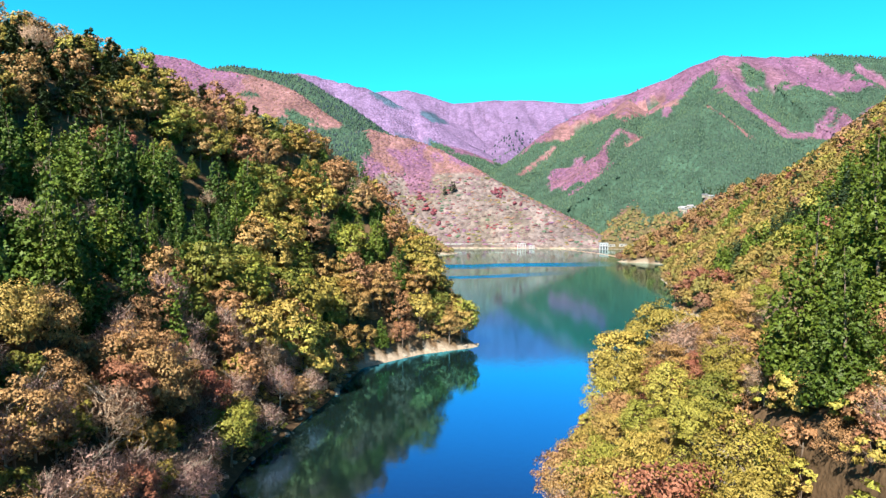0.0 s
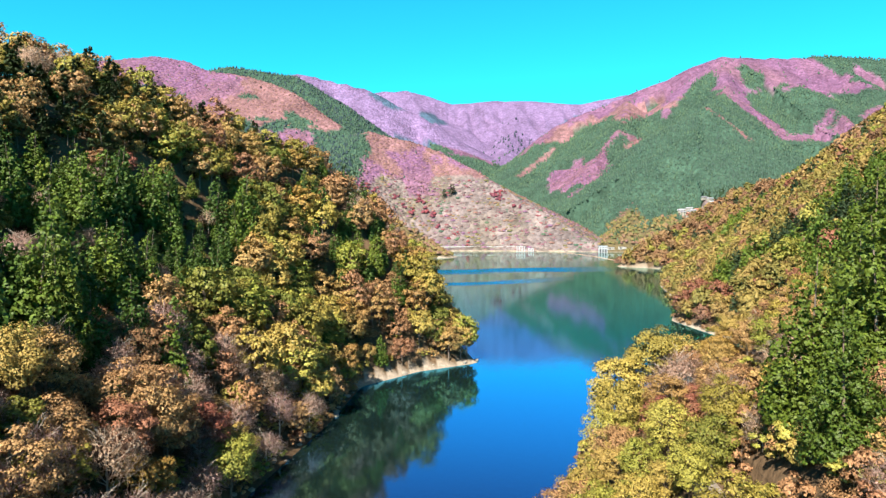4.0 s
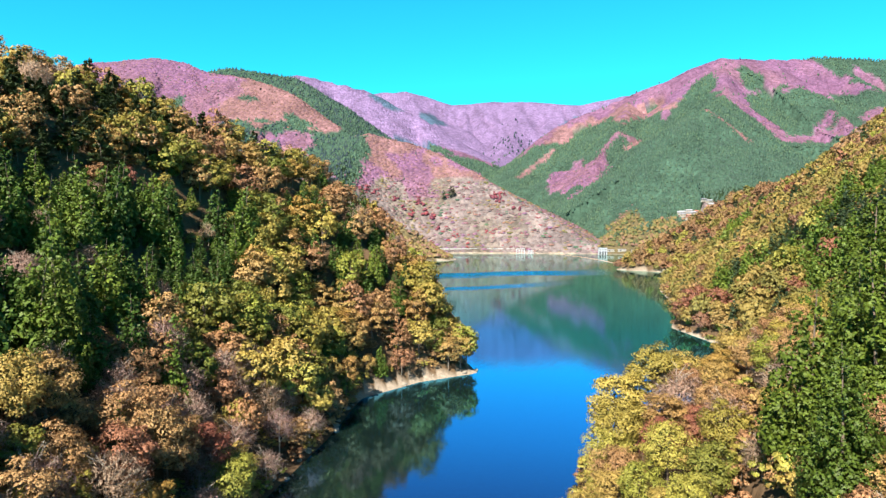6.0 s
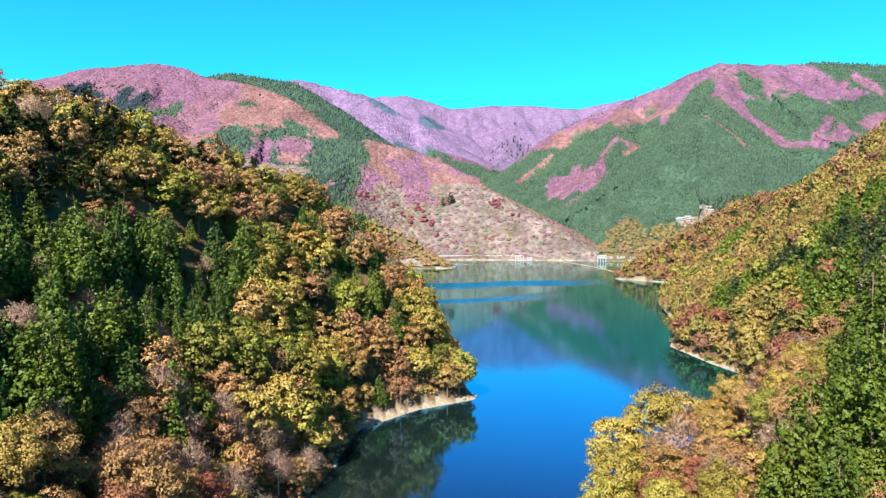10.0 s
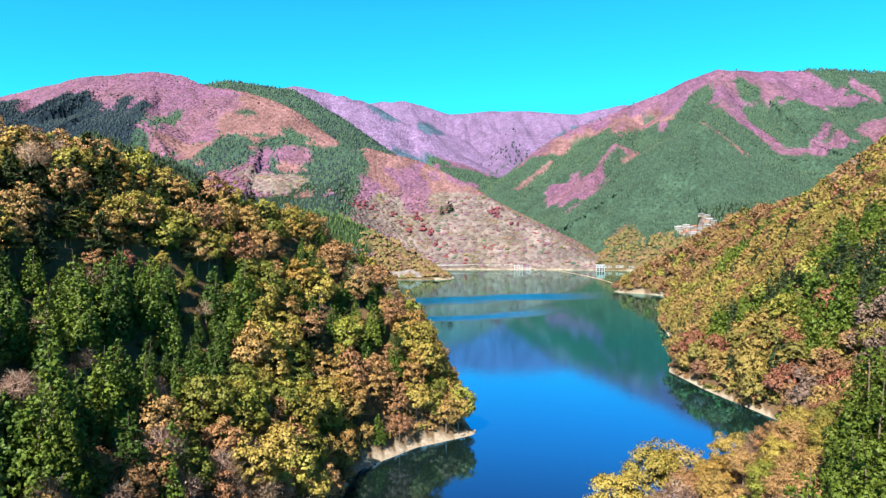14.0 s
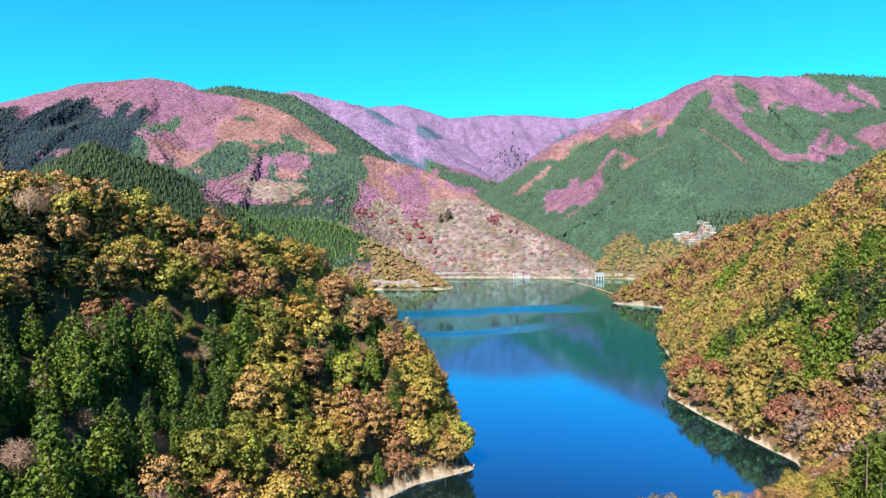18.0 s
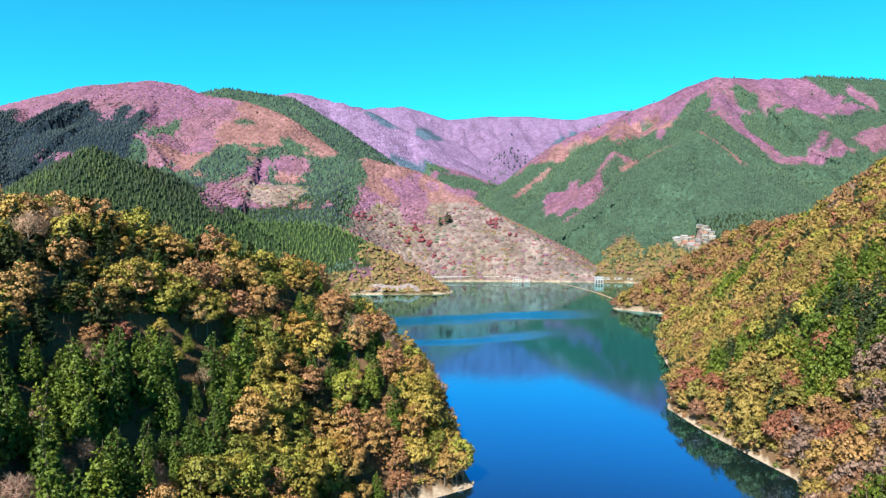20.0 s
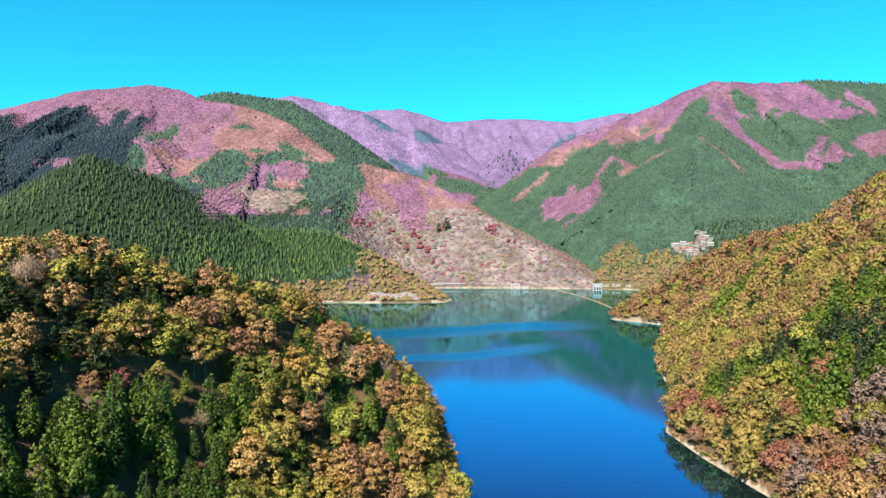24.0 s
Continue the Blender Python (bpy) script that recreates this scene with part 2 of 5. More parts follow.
rock_pale = grainy("pale_shore_rock", [(0.25, (0.20, 0.17, 0.14)), (0.6, (0.33, 0.29, 0.24)), (0.8, (0.42, 0.37, 0.31))], 0.35, 0.9, 0.8)
rock_grey = grainy("grey_rubble_rock", [(0.25, (0.16, 0.135, 0.14)), (0.7, (0.29, 0.245, 0.25))], 0.15, 0.9, 0.9)
asphalt = grainy("worn_road_surface", [(0.3, (0.20, 0.17, 0.14)), (0.7, (0.34, 0.29, 0.24))], 0.4)

# ---- the shape of the land ----
# The lake's shore, anticlockwise from the near bank under the eye.
LAKE = np.array([
    (-30, -400), (8, -400), (2, 40), (10, 75), (26.5, 127), (32, 147), (52, 162), (90, 168), (122, 205), (134, 240), (124, 300),
    (121, 341), (146, 400), (158, 440), (181, 537), (222, 640), (269, 737), (242, 772), (213, 800), (236, 850), (300, 950),
    (372, 1090), (400, 1180), (371, 1232), (250, 1262), (100, 1285), (-28, 1292), (-45, 1240), (12, 1140), (26, 1060), (16, 1016),
    (-30, 1003), (-120, 1007), (-240, 1020), (-300, 900), (-390, 760), (-430, 640), (-340, 540), (-210, 490), (-70, 455), (-22, 425), (1, 385), (3, 345),
    (6, 300), (9, 258), (13, 235), (-8, 221), (-25, 200), (-29, 160), (-36, 118), (-35, 70)], float)


def shore_distance(x, y):
    """Metres to the shore: positive on land, negative in the lake."""
    best = np.full(x.shape, 1e9)
    inside = np.zeros(x.shape, bool)
    for (ax, ay), (bx, by) in zip(LAKE, np.roll(LAKE, -1, 0)):
        dx, dy = bx - ax, by - ay
        t = np.clip(((x - ax) * dx + (y - ay) * dy) / (dx * dx + dy * dy), 0, 1)
        best = np.minimum(best, np.hypot(x - ax - t * dx, y - ay - t * dy))
        if ay != by:
            inside ^= ((ay > y) != (by > y)) & (x < dx * (y - ay) / dy + ax)
    return np.where(inside, -best, best)


# Ridges: slope of the flanks, then places along the crest.
RIDGES = []


def ridge(slope, *crest):
    RIDGES.append((slope, *crest))


ridge(0.62, (-800, 1020, 80), (-702, 1040, 135), (-617, 1050, 195), (-562, 1065, 238), (-470, 1140, 203), (-419, 1190, 131), (-342, 1215, 116), (-227, 1215, 116), (-126, 1170, 87), (-33, 1105, 33), (4, 1070, 8))
ridge(0.50, (-410, 1800, 405), (-225, 1660, 284), (-120, 1590, 288), (55, 1465, 150), (141, 1400, 100), (250, 1320, 45), (330, 1275, 8))
ridge(0.58, (-2300, 2000, 432), (-1350, 2000, 488), (-1100, 2000, 550), (-882, 2000, 568), (-775, 1990, 549), (-690, 1960, 512), (-553, 1900, 486), (-410, 1800, 417))
ridge(0.55, (-882, 2000, 556), (-780, 1700, 395), (-600, 1450, 235))
ridge(0.60, (-1300, 2600, 600), (-800, 2480, 655), (-560, 2490, 622), (-440, 2430, 545), (-290, 2340, 410), (-190, 2290, 290))
ridge(0.55, (-1100, 3300, 786), (-680, 3250, 806), (-360, 3150, 706), (-100, 2950, 546), (120, 2750, 316))
ridge(0.50, (-1400, 4700, 932), (-380, 4650, 1012), (-260, 4620, 1012), (60, 4600, 917), (520, 4600, 937), (950, 4500, 897), (1200, 4450, 937), (1500, 4400, 942), (2400, 4300, 922))
ridge(0.45, (-260, 4620, 985), (-60, 4100, 720), (60, 3500, 480))
ridge(0.50, (520, 4600, 940), (450, 4000, 640), (300, 3400, 420))
ridge(0.58, (150, 2650, 282), (467, 2620, 462), (763, 2650, 587), (1103, 2577, 724), (1200, 2550, 709), (1500, 2540, 709), (1750, 2500, 684), (2600, 2300, 652))
ridge(0.60, (1103, 2577, 710), (960, 2200, 500), (740, 1835, 382), (600, 1680, 270), (440, 1540, 120))
ridge(0.60, (740, 1835, 380), (860, 1760, 310), (980, 1640, 190))
ridge(0.60, (763, 2650, 585), (620, 2250, 400), (430, 1900, 220), (330, 1700, 120))
ridge(0.60, (1500, 2540, 695), (1420, 2100, 480), (1300, 1700, 300))
ridge(0.60, (2600, 2300, 640), (1800, 1700, 420), (1300, 1300, 300), (900, 900, 260))
ridge(0.58, (-1230, 2000, 490), (-1150, 1700, 412), (-1090, 1450, 330), (-980, 1180, 200))
ridge(0.30, (330, 1290, 22), (430, 1330, 60), (560, 1440, 88), (700, 1450, 95))


def tent(x, y, slope, *crest, full=False):
    """The height of a ridge's flanks; full: the way off the crest and along it too."""
    best = np.full(x.shape, -1e3)
    off, along, run = np.zeros(x.shape), np.zeros(x.shape), 0.0
    for (ax, ay, az), (bx, by, bz) in zip(crest, crest[1:]):
        dx, dy = bx - ax, by - ay
        t = np.clip(((x - ax) * dx + (y - ay) * dy) / (dx * dx + dy * dy), 0, 1)
        d = np.hypot(x - ax - t * dx, y - ay - t * dy)
        h = az + t * (bz - az) - slope * d
        if full:
            up = h > best
            off, along = np.where(up, d, off), np.where(up, run + t * np.hypot(dx, dy), along)
        best = np.maximum(best, h)
        run += math.hypot(dx, dy)
    return (best, off, along) if full else best


WEST_CREST = ((-400, 150, 95), (-170, 180, 97), (-125, 200, 95), (-108, 214, 89), (-89, 237, 81), (-66, 253, 67), (-40, 259, 49), (-20, 284, 33), (-6, 335, 17), (-4, 375, 8))
EAST_CREST = ((300, 180, 190), (330, 380, 200), (378, 552, 176), (406, 710, 130), (401, 843, 62), (340, 900, 40))


def height(x, y):
    """The ground's height over the lake's level."""
    x, y = np.asarray(x, float), np.asarray(y, float)
    d = shore_distance(x, y)
    far = step(820, 900, y)
    left = step(10, -10, x + 0.02 * y)
    tops = np.full(x.shape, 4.0)
    for k, (slope, *crest) in enumerate(RIDGES):
        t, off, along = tent(x, y, slope, *crest, full=True)
        # gullies run down from the crest between rounded side spurs
        s = along + 0.35 * off * value_noise(along / 300, off / 500, k)
        gully = np.abs(value_noise(s / 95, off / 900, 60 + k)) + 0.5 * np.abs(value_noise(s / 41, off / 400, 80 + k))
        t = t + (gully - 0.85) * np.clip(0.29 * (off - 20), 0, 80) * (0.25 + 0.75 * (k not in (0, 1, 16)))
        tops = np.maximum(tops, t)
    tops = tops + np.minimum(fbm(x, y, 90, 21, 4) * np.clip(tops * 0.02, 0, 7), 2.5) * far
    steep = np.where(left > 0.5, 1.1 + 0.25 * step(150, 215, y), 0.85 - 0.05 * step(170, 300, y) - 0.12 * step(600, 760, y))
    crest = tent(x, y, 0.2, *WEST_CREST) - 0.9 * np.maximum(y - np.interp(x, [c[0] for c in WEST_CREST], [c[1] for c in WEST_CREST]), 0)
    crest = np.maximum(crest, 3)
    near_cap = np.where(left > 0.5, crest, np.minimum(60 + 170 * step(150, 400, y), np.maximum(tent(x, y, 0.3, *EAST_CREST), 4)))
    hill = 0.42 * np.minimum(d, 3) + steep * np.maximum(d - 3, 0) + 2.5 * fbm(x, y, 40, 5) * step(8, 30, d)
    hill = -np.logaddexp(-hill / 7, -near_cap / 7) * 7
    shore = np.where(d < 5, 0.28 * d, np.where(d < 16, 1.4 + 0.25 * (d - 5), 4.1 + 0.8 * (d - 16)))
    land = np.where(far > 0, (1 - far) * hill + far * np.minimum(shore, tops), hill)
    z = np.where(d > 0, np.maximum(land, 0.02), np.maximum(0.45 * d, -14))
    # A bench cut for the road on the near bank.
    road = np.abs(x - (34 + 0.12 * (y - 80)))
    bench = step(6, 2.6, road) * step(98, 86, y) * step(20, 40, y)
    return z * (1 - bench) + 15.5 * bench


PATCHES = []


def stand(kind, x, y, rx, ry, turn=0):
    """A stand of one kind of woods on the far slopes: its middle, half lengths and turn."""
    PATCHES.append((kind, x, y, rx, ry, radians(turn)))


BELTS = []


def belt(kind, half, *way):
    """A strip of one kind of woods along a way over the slopes."""
    BELTS.append((kind, half, way))


# on the eastern mountain
belt(0, 52, (1010, 2440), (883, 2339), (844, 2300))
belt(1, 40, (1074, 2466), (972, 2117), (1019, 2038), (1016, 1918))
belt(1, 16, (1016, 1918), (1089, 1971), (1197, 2017))
belt(2, 16, (601, 2113), (731, 2209), (871, 2206))
belt(2, 12, (747, 1838), (796, 1691))
belt(1, 14, (475, 1928), (507, 2058), (589, 2206), (631, 2176))
belt(2, 16, (288, 2370), (422, 2470))
belt(1, 10, (340, 1725), (468, 1831))
stand(0, 1131, 2390, 46, 87)
stand(1, 1530, 2350, 41, 79)
stand(1, 1334, 1950, 55, 110)
stand(1, 1190, 1940, 66, 36)
stand(1, 395, 1970, 71, 170)
stand(1, 815, 2335, 26, 66)
stand(0, 1190, 2190, 45, 45)
# far up the valley
belt(0, 34, (-165, 2745), (-68, 2716), (10, 2650))
belt(0, 60, (30, 2560), (170, 2600))
belt(0, 55, (-290, 3090), (-215, 3050))
stand(0, -60, 4200, 90, 170)
belt(0, 45, (719, 4007), (880, 4221))
# on the western mountain
belt(0, 18, (-823, 1607), (-863, 1798))
stand(0, -990, 1655, 130, 170)
stand(0, -786, 1645, 42, 75)
stand(0, -799, 1737, 22, 41)
stand(0, -718, 1735, 20, 97)
stand(0, -533, 1790, 27, 17)
stand(2, -620, 1600, 70, 26, 10)
stand(0, -512, 1566, 57, 103)
stand(0, -408, 1622, 20, 56)
stand(0, -244, 1530, 81, 139)
belt(0, 52, (-984, 1553), (-835, 1559), (-730, 1530))
stand(1, -397, 1160, 24, 40)
stand(1, -428, 1590, 17, 50)
stand(1, -446, 1437, 31, 60)
stand(1, -367, 1603, 48, 33)
stand(2, -60, 1055, 60, 40)


def land_cover(x, y, z):
    """0 green conifers, 1 bare pinkish woods, 2 orange woods, 3 scrub, for the far slopes."""
    n = fbm(x, y, 300, 31, 5)
    m = fbm(x + 0.6 * z, y, 170, 41, 5)
    e = fbm(x, y, 60, 47, 4)
    over = np.stack([tent(x, y, *some) for some in RIDGES])
    lead = over.argmax(0)
    kind = np.zeros(x.shape, int)
    # the far ridges
    kind[(y > 2700) & (n + 0.3 * m + 0.2 * e < 0.66)] = 1
    kind[(lead == 5) & (m + 0.2 * e < 0.5)] = 1
    kind[(lead == 4) & (x < -900)] = 1
    # the mountain over the eastern shore
    east = (x > 150) & (y > 1450) & (y <= 2900) & (lead > 8)
    border = np.minimum(395 + 0.30 * (x - 450), 505) + 45 * e + 30 * m
    kind[east & (z > border) & (x < 1440 + 25 * e)] = 1
    kind[east & (x < 900) & (z > border - 16) & (z < border + 22 * (1 + e)) & (x > 400)] = 2
    # the mountain over the western shore
    west = (lead == 2) | (lead == 3) | (lead == 1) | (lead == 15)
    kind[west] = 1
    kind[(lead == 15) & (z < 470)] = 0
    kind[west & (x > -580 + 80 * e) & (z > 262 + 60 * m)] = 2
    kind[west & (z <= 275 + 50 * m + 40 * e) & (n + 0.8 * m + 0.4 * e > -0.15)] = 0
    kind[west & (x < -700) & (z < 260)] = 0
    # autumn trees stand in clumps between the conifers of the middle slope
    kind[west & (kind == 0) & (x > -560) & (z > 150) & (y < 1600) & (e > 0.16)] = 2
    kind[west & (kind == 0) & (x > -560) & (z > 150) & (y < 1600) & (e < -0.26)] = 1
    knoll = (lead == 1) & (z > 175 + 50 * e) & (x > -260 + 60 * m)
    kind[knoll] = np.where(e[knoll] > -0.1, 2, 1)
    kind[(lead == 0) & (y < 1400)] = 0
    kind[(lead == 0) & (x > -110 + 60 * e) & (z < 60)] = 2
    for what, cx, cy, rx, ry, turn in PATCHES:
        u, v = (x - cx) * math.cos(turn) + (y - cy) * math.sin(turn), (y - cy) * math.cos(turn) - (x - cx) * math.sin(turn)
        kind[np.hypot(u / rx, v / ry) + 0.4 * e + 0.15 * m < 1] = what
    for what, half, way in BELTS:
        off = np.min([line_off(x, y, *a, *b) for a, b in zip(way, way[1:])], 0)
        kind[off + 9 * e < half + 8 * m] = what
    scrub = (lead == 1) & (y < 1600) & (x > -185 + 50 * n + 40 * e) & (z < 225 + 50 * n + 50 * e)
    scrub &= ~((y < 1150) & (x < 45))
    kind[scrub] = 3
    kind[scrub & (z > 148 + 40 * e)] = 2
    kind[scrub & (z > 148 + 40 * e) & (m + e < 0.05)] = 1
    bare = (np.hypot((x + 365) / 62, (y - 1462) / 46) + 0.7 * e < 1) & (z < 240)
    kind[bare] = 3
    kind[(lead == 16) & (n + e > -0.2)] = 2
    kind[np.hypot((x - 548) / 46, (y - 1388) / 44) + 0.4 * e < 1] = 3
    kind[(y < 1150) & (x > -270) & (x < 45) & (z < 22 + 8 * e)] = 2
    kind[(y < 1260) & (x > -118 + 30 * e) & (x < 45) & (z < 78)] = 2
    kind[np.hypot((x - 420) / 44, (y - 1450) / 55) + 0.5 * e < 1] = 2
    return kind


def line_off(x, y, ax, ay, bx, by):
    dx, dy = bx - ax, by - ay
    t = np.clip(((x - ax) * dx + (y - ay) * dy) / (dx * dx + dy * dy), 0, 1)
    return np.hypot(x - ax - t * dx, y - ay - t * dy)


# ground tone of each cover; distance haze is mixed in as blue and violet
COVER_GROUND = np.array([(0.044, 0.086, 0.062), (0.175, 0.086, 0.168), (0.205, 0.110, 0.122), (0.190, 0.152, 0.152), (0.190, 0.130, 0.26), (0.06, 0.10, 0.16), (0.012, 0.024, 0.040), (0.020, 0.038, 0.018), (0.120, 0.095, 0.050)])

land_mat, n, l = material("leaf_litter_and_shore")
at = n.new("ShaderNodeAttribute")
at.attribute_name = "land"
geo = n.new("ShaderNodeNewGeometry")
fine, coarse = n.new("ShaderNodeTexNoise"), n.new("ShaderNodeTexNoise")
fine.inputs["Scale"].default_value, coarse.inputs["Scale"].default_value = 0.9, 0.05
fine.inputs["Detail"].default_value = coarse.inputs["Detail"].default_value = 8
for tex in (fine, coarse):
    l.new(geo.outputs["Position"], tex.inputs["Vector"])
grain = n.new("ShaderNodeMapRange")
grain.inputs["From Min"].default_value, grain.inputs["From Max"].default_value = 0.3, 0.7
grain.inputs["To Min"].default_value, grain.inputs["To Max"].default_value = 0.6, 1.35
blend = n.new("ShaderNodeMix")
blend.inputs["Factor"].default_value = 0.5
l.new(fine.outputs["Fac"], blend.inputs["A"])
l.new(coarse.outputs["Fac"], blend.inputs["B"])
l.new(blend.outputs["Result"], grain.inputs["Value"])
crowns = n.new("ShaderNodeTexVoronoi")
crowns.inputs["Scale"].default_value, crowns.inputs["Randomness"].default_value = 0.105, 1.0
l.new(geo.outputs["Position"], crowns.inputs["Vector"])
lump = n.new("ShaderNodeMath")
lump.operation = "MULTIPLY"
l.new(crowns.outputs["Distance"], lump.inputs[0])
l.new(at.outputs["Alpha"], lump.inputs[1])
each = n.new("ShaderNodeSeparateColor")
l.new(crowns.outputs["Color"], each.inputs[0])
vary = n.new("ShaderNodeMapRange")
vary.inputs["To Min"].default_value, vary.inputs["To Max"].default_value = 0.78, 1.25
l.new(each.outputs[0], vary.inputs["Value"])
vary_far = n.new("ShaderNodeMix")
l.new(at.outputs["Alpha"], vary_far.inputs["Factor"])
vary_far.inputs["A"].default_value = 1.0
l.new(vary.outputs[0], vary_far.inputs["B"])
value = n.new("ShaderNodeMath")
value.operation = "MULTIPLY"
l.new(grain.outputs[0], value.inputs[0])
l.new(vary_far.outputs["Result"], value.inputs[1])
hsv = n.new("ShaderNodeHueSaturation")
l.new(at.outputs["Color"], hsv.inputs["Color"])
l.new(value.outputs[0], hsv.inputs["Value"])
canopy = n.new("ShaderNodeBump")
canopy.invert = True
canopy.inputs["Strength"].default_value, canopy.inputs["Distance"].default_value = 0.85, 5.0
l.new(lump.outputs[0], canopy.inputs["Height"])
bs, out, bp = n.new("ShaderNodeBsdfPrincipled"), n.new("ShaderNodeOutputMaterial"), n.new("ShaderNodeBump")
bs.inputs["Roughness"].default_value = 0.95
bs.inputs["Specular IOR Level"].default_value = 0.1
bp.inputs["Strength"].default_value, bp.inputs["Distance"].default_value = 0.7, 0.6
l.new(fine.outputs["Fac"], bp.inputs["Height"])
l.new(canopy.outputs[0], bp.inputs["Normal"])
l.new(bp.outputs[0], bs.inputs["Normal"])
l.new(hsv.outputs[0], bs.inputs["Base Color"])
l.new(bs.outputs[0], out.inputs[0])

# The ground: one fan-shaped sheet, finer towards the near banks, out to the horizon.
angles = np.radians(np.concatenate([np.linspace(-180, -42, 30)[:-1], np.linspace(-42, 42, 340), np.linspace(42, 180, 30)[1:]]))
radii = np.concatenate([[3.0], np.geomspace(12, 60, 18)[:-1], np.geomspace(60, 450, 120)[:-1], np.geomspace(450, 1250, 60)[:-1], np.geomspace(1250, 2750, 120)[:-1], np.geomspace(2750, 4960, 50)])
RR, AA = np.meshgrid(radii, angles, indexing="ij")
GX, GY = RR * np.sin(AA), RR * np.cos(AA)
GZ = height(GX, GY)
shape = RR.shape
idx = np.arange(RR.size).reshape(shape)
faces = np.stack([idx[:-1, :-1], idx[:-1, 1:], idx[1:, 1:], idx[1:, :-1]], -1).reshape(-1, 4)[:, ::-1]
ground_mesh = mesh_of("ground", np.stack([GX, GY, GZ], -1).reshape(-1, 3), faces.tolist(), land_mat, True)
gx, gy, gz = GX.ravel(), GY.ravel(), GZ.ravel()
colour = np.empty((len(gx), 4), np.float32)
colour[:, 3] = gy > 870
cover = land_cover(gx, gy, gz)
# beyond 2700 m the haze is painted as violet and blue ground
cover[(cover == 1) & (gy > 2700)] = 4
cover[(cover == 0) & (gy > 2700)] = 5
# the western face's shade is put into the ground as a darker tone
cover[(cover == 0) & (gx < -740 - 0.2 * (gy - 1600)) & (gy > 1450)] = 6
cover[(cover == 0) & (gy < 1450)] = 7
spur = np.stack([tent(gx, gy, *some) for some in RIDGES]).argmax(0) == 0
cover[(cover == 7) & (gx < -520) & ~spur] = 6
cover[(cover == 2) & (((gy < 1262) & (gx < 45)) | ((gy < 1520) & (gx > 180)))] = 8
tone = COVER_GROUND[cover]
blush = (0.6 * np.clip(0.35 + 0.9 * fbm(gx, gy, 130, 83, 4), 0, 1) * (cover == 1))[:, None]
tone = tone * (1 - blush) + COVER_GROUND[2] * blush
meadow = (0.75 * np.clip(0.1 + 1.1 * fbm(gx, gy, 70, 89, 4), 0, 1) * (cover == 3))[:, None]
tone = tone * (1 - meadow) + np.array((0.135, 0.12, 0.065)) * meadow
# old terraces and cattle tracks run level across the scrub
tone = tone * (1 + 0.25 * (cover == 3) * value_noise(gz / 5.5 + 0.6 * fbm(gx, gy, 90, 15, 3), gx / 75, 33))[:, None]
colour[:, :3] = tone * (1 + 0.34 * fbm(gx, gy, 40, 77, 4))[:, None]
near = gy < 860
colour[near, :3] = (0.13, 0.085, 0.05)
band = (gz < np.where(gy < 860, np.where((gx > 60) & (gy < 420), 0.85, 1.1), 1.7) + 0.75 * fbm(gx, gy, 14, 55)) & ((gy > 195) | (gx > 60))
colour[band, :3] = (0.37, 0.31, 0.25)
colour[:, :3] *= TONE
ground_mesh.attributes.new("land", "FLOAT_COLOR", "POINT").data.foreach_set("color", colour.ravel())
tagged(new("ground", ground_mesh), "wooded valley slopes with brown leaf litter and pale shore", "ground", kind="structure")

# The lake.
water_mat, n, l = material("lake_water")
geo = n.new("ShaderNodeNewGeometry")
split = n.new("ShaderNodeSeparateXYZ")
l.new(geo.outputs["Position"], split.inputs[0])
fold = n.new("ShaderNodeMapping")
fold.inputs["Scale"].default_value = (0.006, 0.016, 1)
l.new(geo.outputs["Position"], fold.inputs["Vector"])
wind = n.new("ShaderNodeTexNoise")
wind.inputs["Scale"].default_value, wind.inputs["Detail"].default_value = 1.0, 4
l.new(fold.outputs[0], wind.inputs["Vector"])


def water_math(op, a, c):
    node = n.new("ShaderNodeMath")
    node.operation = op
    for slot, v in zip(node.inputs, (a, c)):
        if isinstance(v, (int, float)):
            slot.default_value = v
        else:
            l.new(v, slot)
    return node.outputs[0]


def wind_lane(middle, drift, wide, end):
    """A lane of ruffled water across the lake, wandering, broken up, and dying out towards the eastern shore."""
    y = water_math("ADD", split.outputs["Y"], water_math("MULTIPLY", split.outputs["X"], drift))
    off = water_math("ABSOLUTE", water_math("ADD", water_math("SUBTRACT", y, middle), water_math("MULTIPLY", water_math("SUBTRACT", wind.outputs["Fac"], 0.5), 120)), 0)
    fall, fade = n.new("ShaderNodeMapRange"), n.new("ShaderNodeMapRange")
    fall.interpolation_type = fade.interpolation_type = "SMOOTHSTEP"
    fall.inputs["From Min"].default_value, fall.inputs["From Max"].default_value = wide * 1.15, wide * 0.2
    l.new(off, fall.inputs["Value"])
    fade.inputs["From Min"].default_value, fade.inputs["From Max"].default_value = end, end - 110
    l.new(split.outputs["X"], fade.inputs["Value"])
    return water_math("MULTIPLY", fall.outputs[0], fade.outputs[0])


lanes = water_math("MAXIMUM", wind_lane(706, -0.30, 46, 225), wind_lane(555, -0.5, 30, 140))
gust = n.new("ShaderNodeMapRange")
gust.inputs["To Min"].default_value, gust.inputs["To Max"].default_value = 0.03, 1.0
l.new(lanes, gust.inputs["Value"])
rip = n.new("ShaderNodeTexNoise")
rip.inputs["Scale"].default_value, rip.inputs["Detail"].default_value = 0.7, 4
l.new(geo.outputs["Position"], rip.inputs["Vector"])
bp = n.new("ShaderNodeBump")
bp.inputs["Distance"].default_value = 0.4
l.new(gust.outputs[0], bp.inputs["Strength"])
l.new(rip.outputs["Fac"], bp.inputs["Height"])
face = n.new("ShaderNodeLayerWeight")
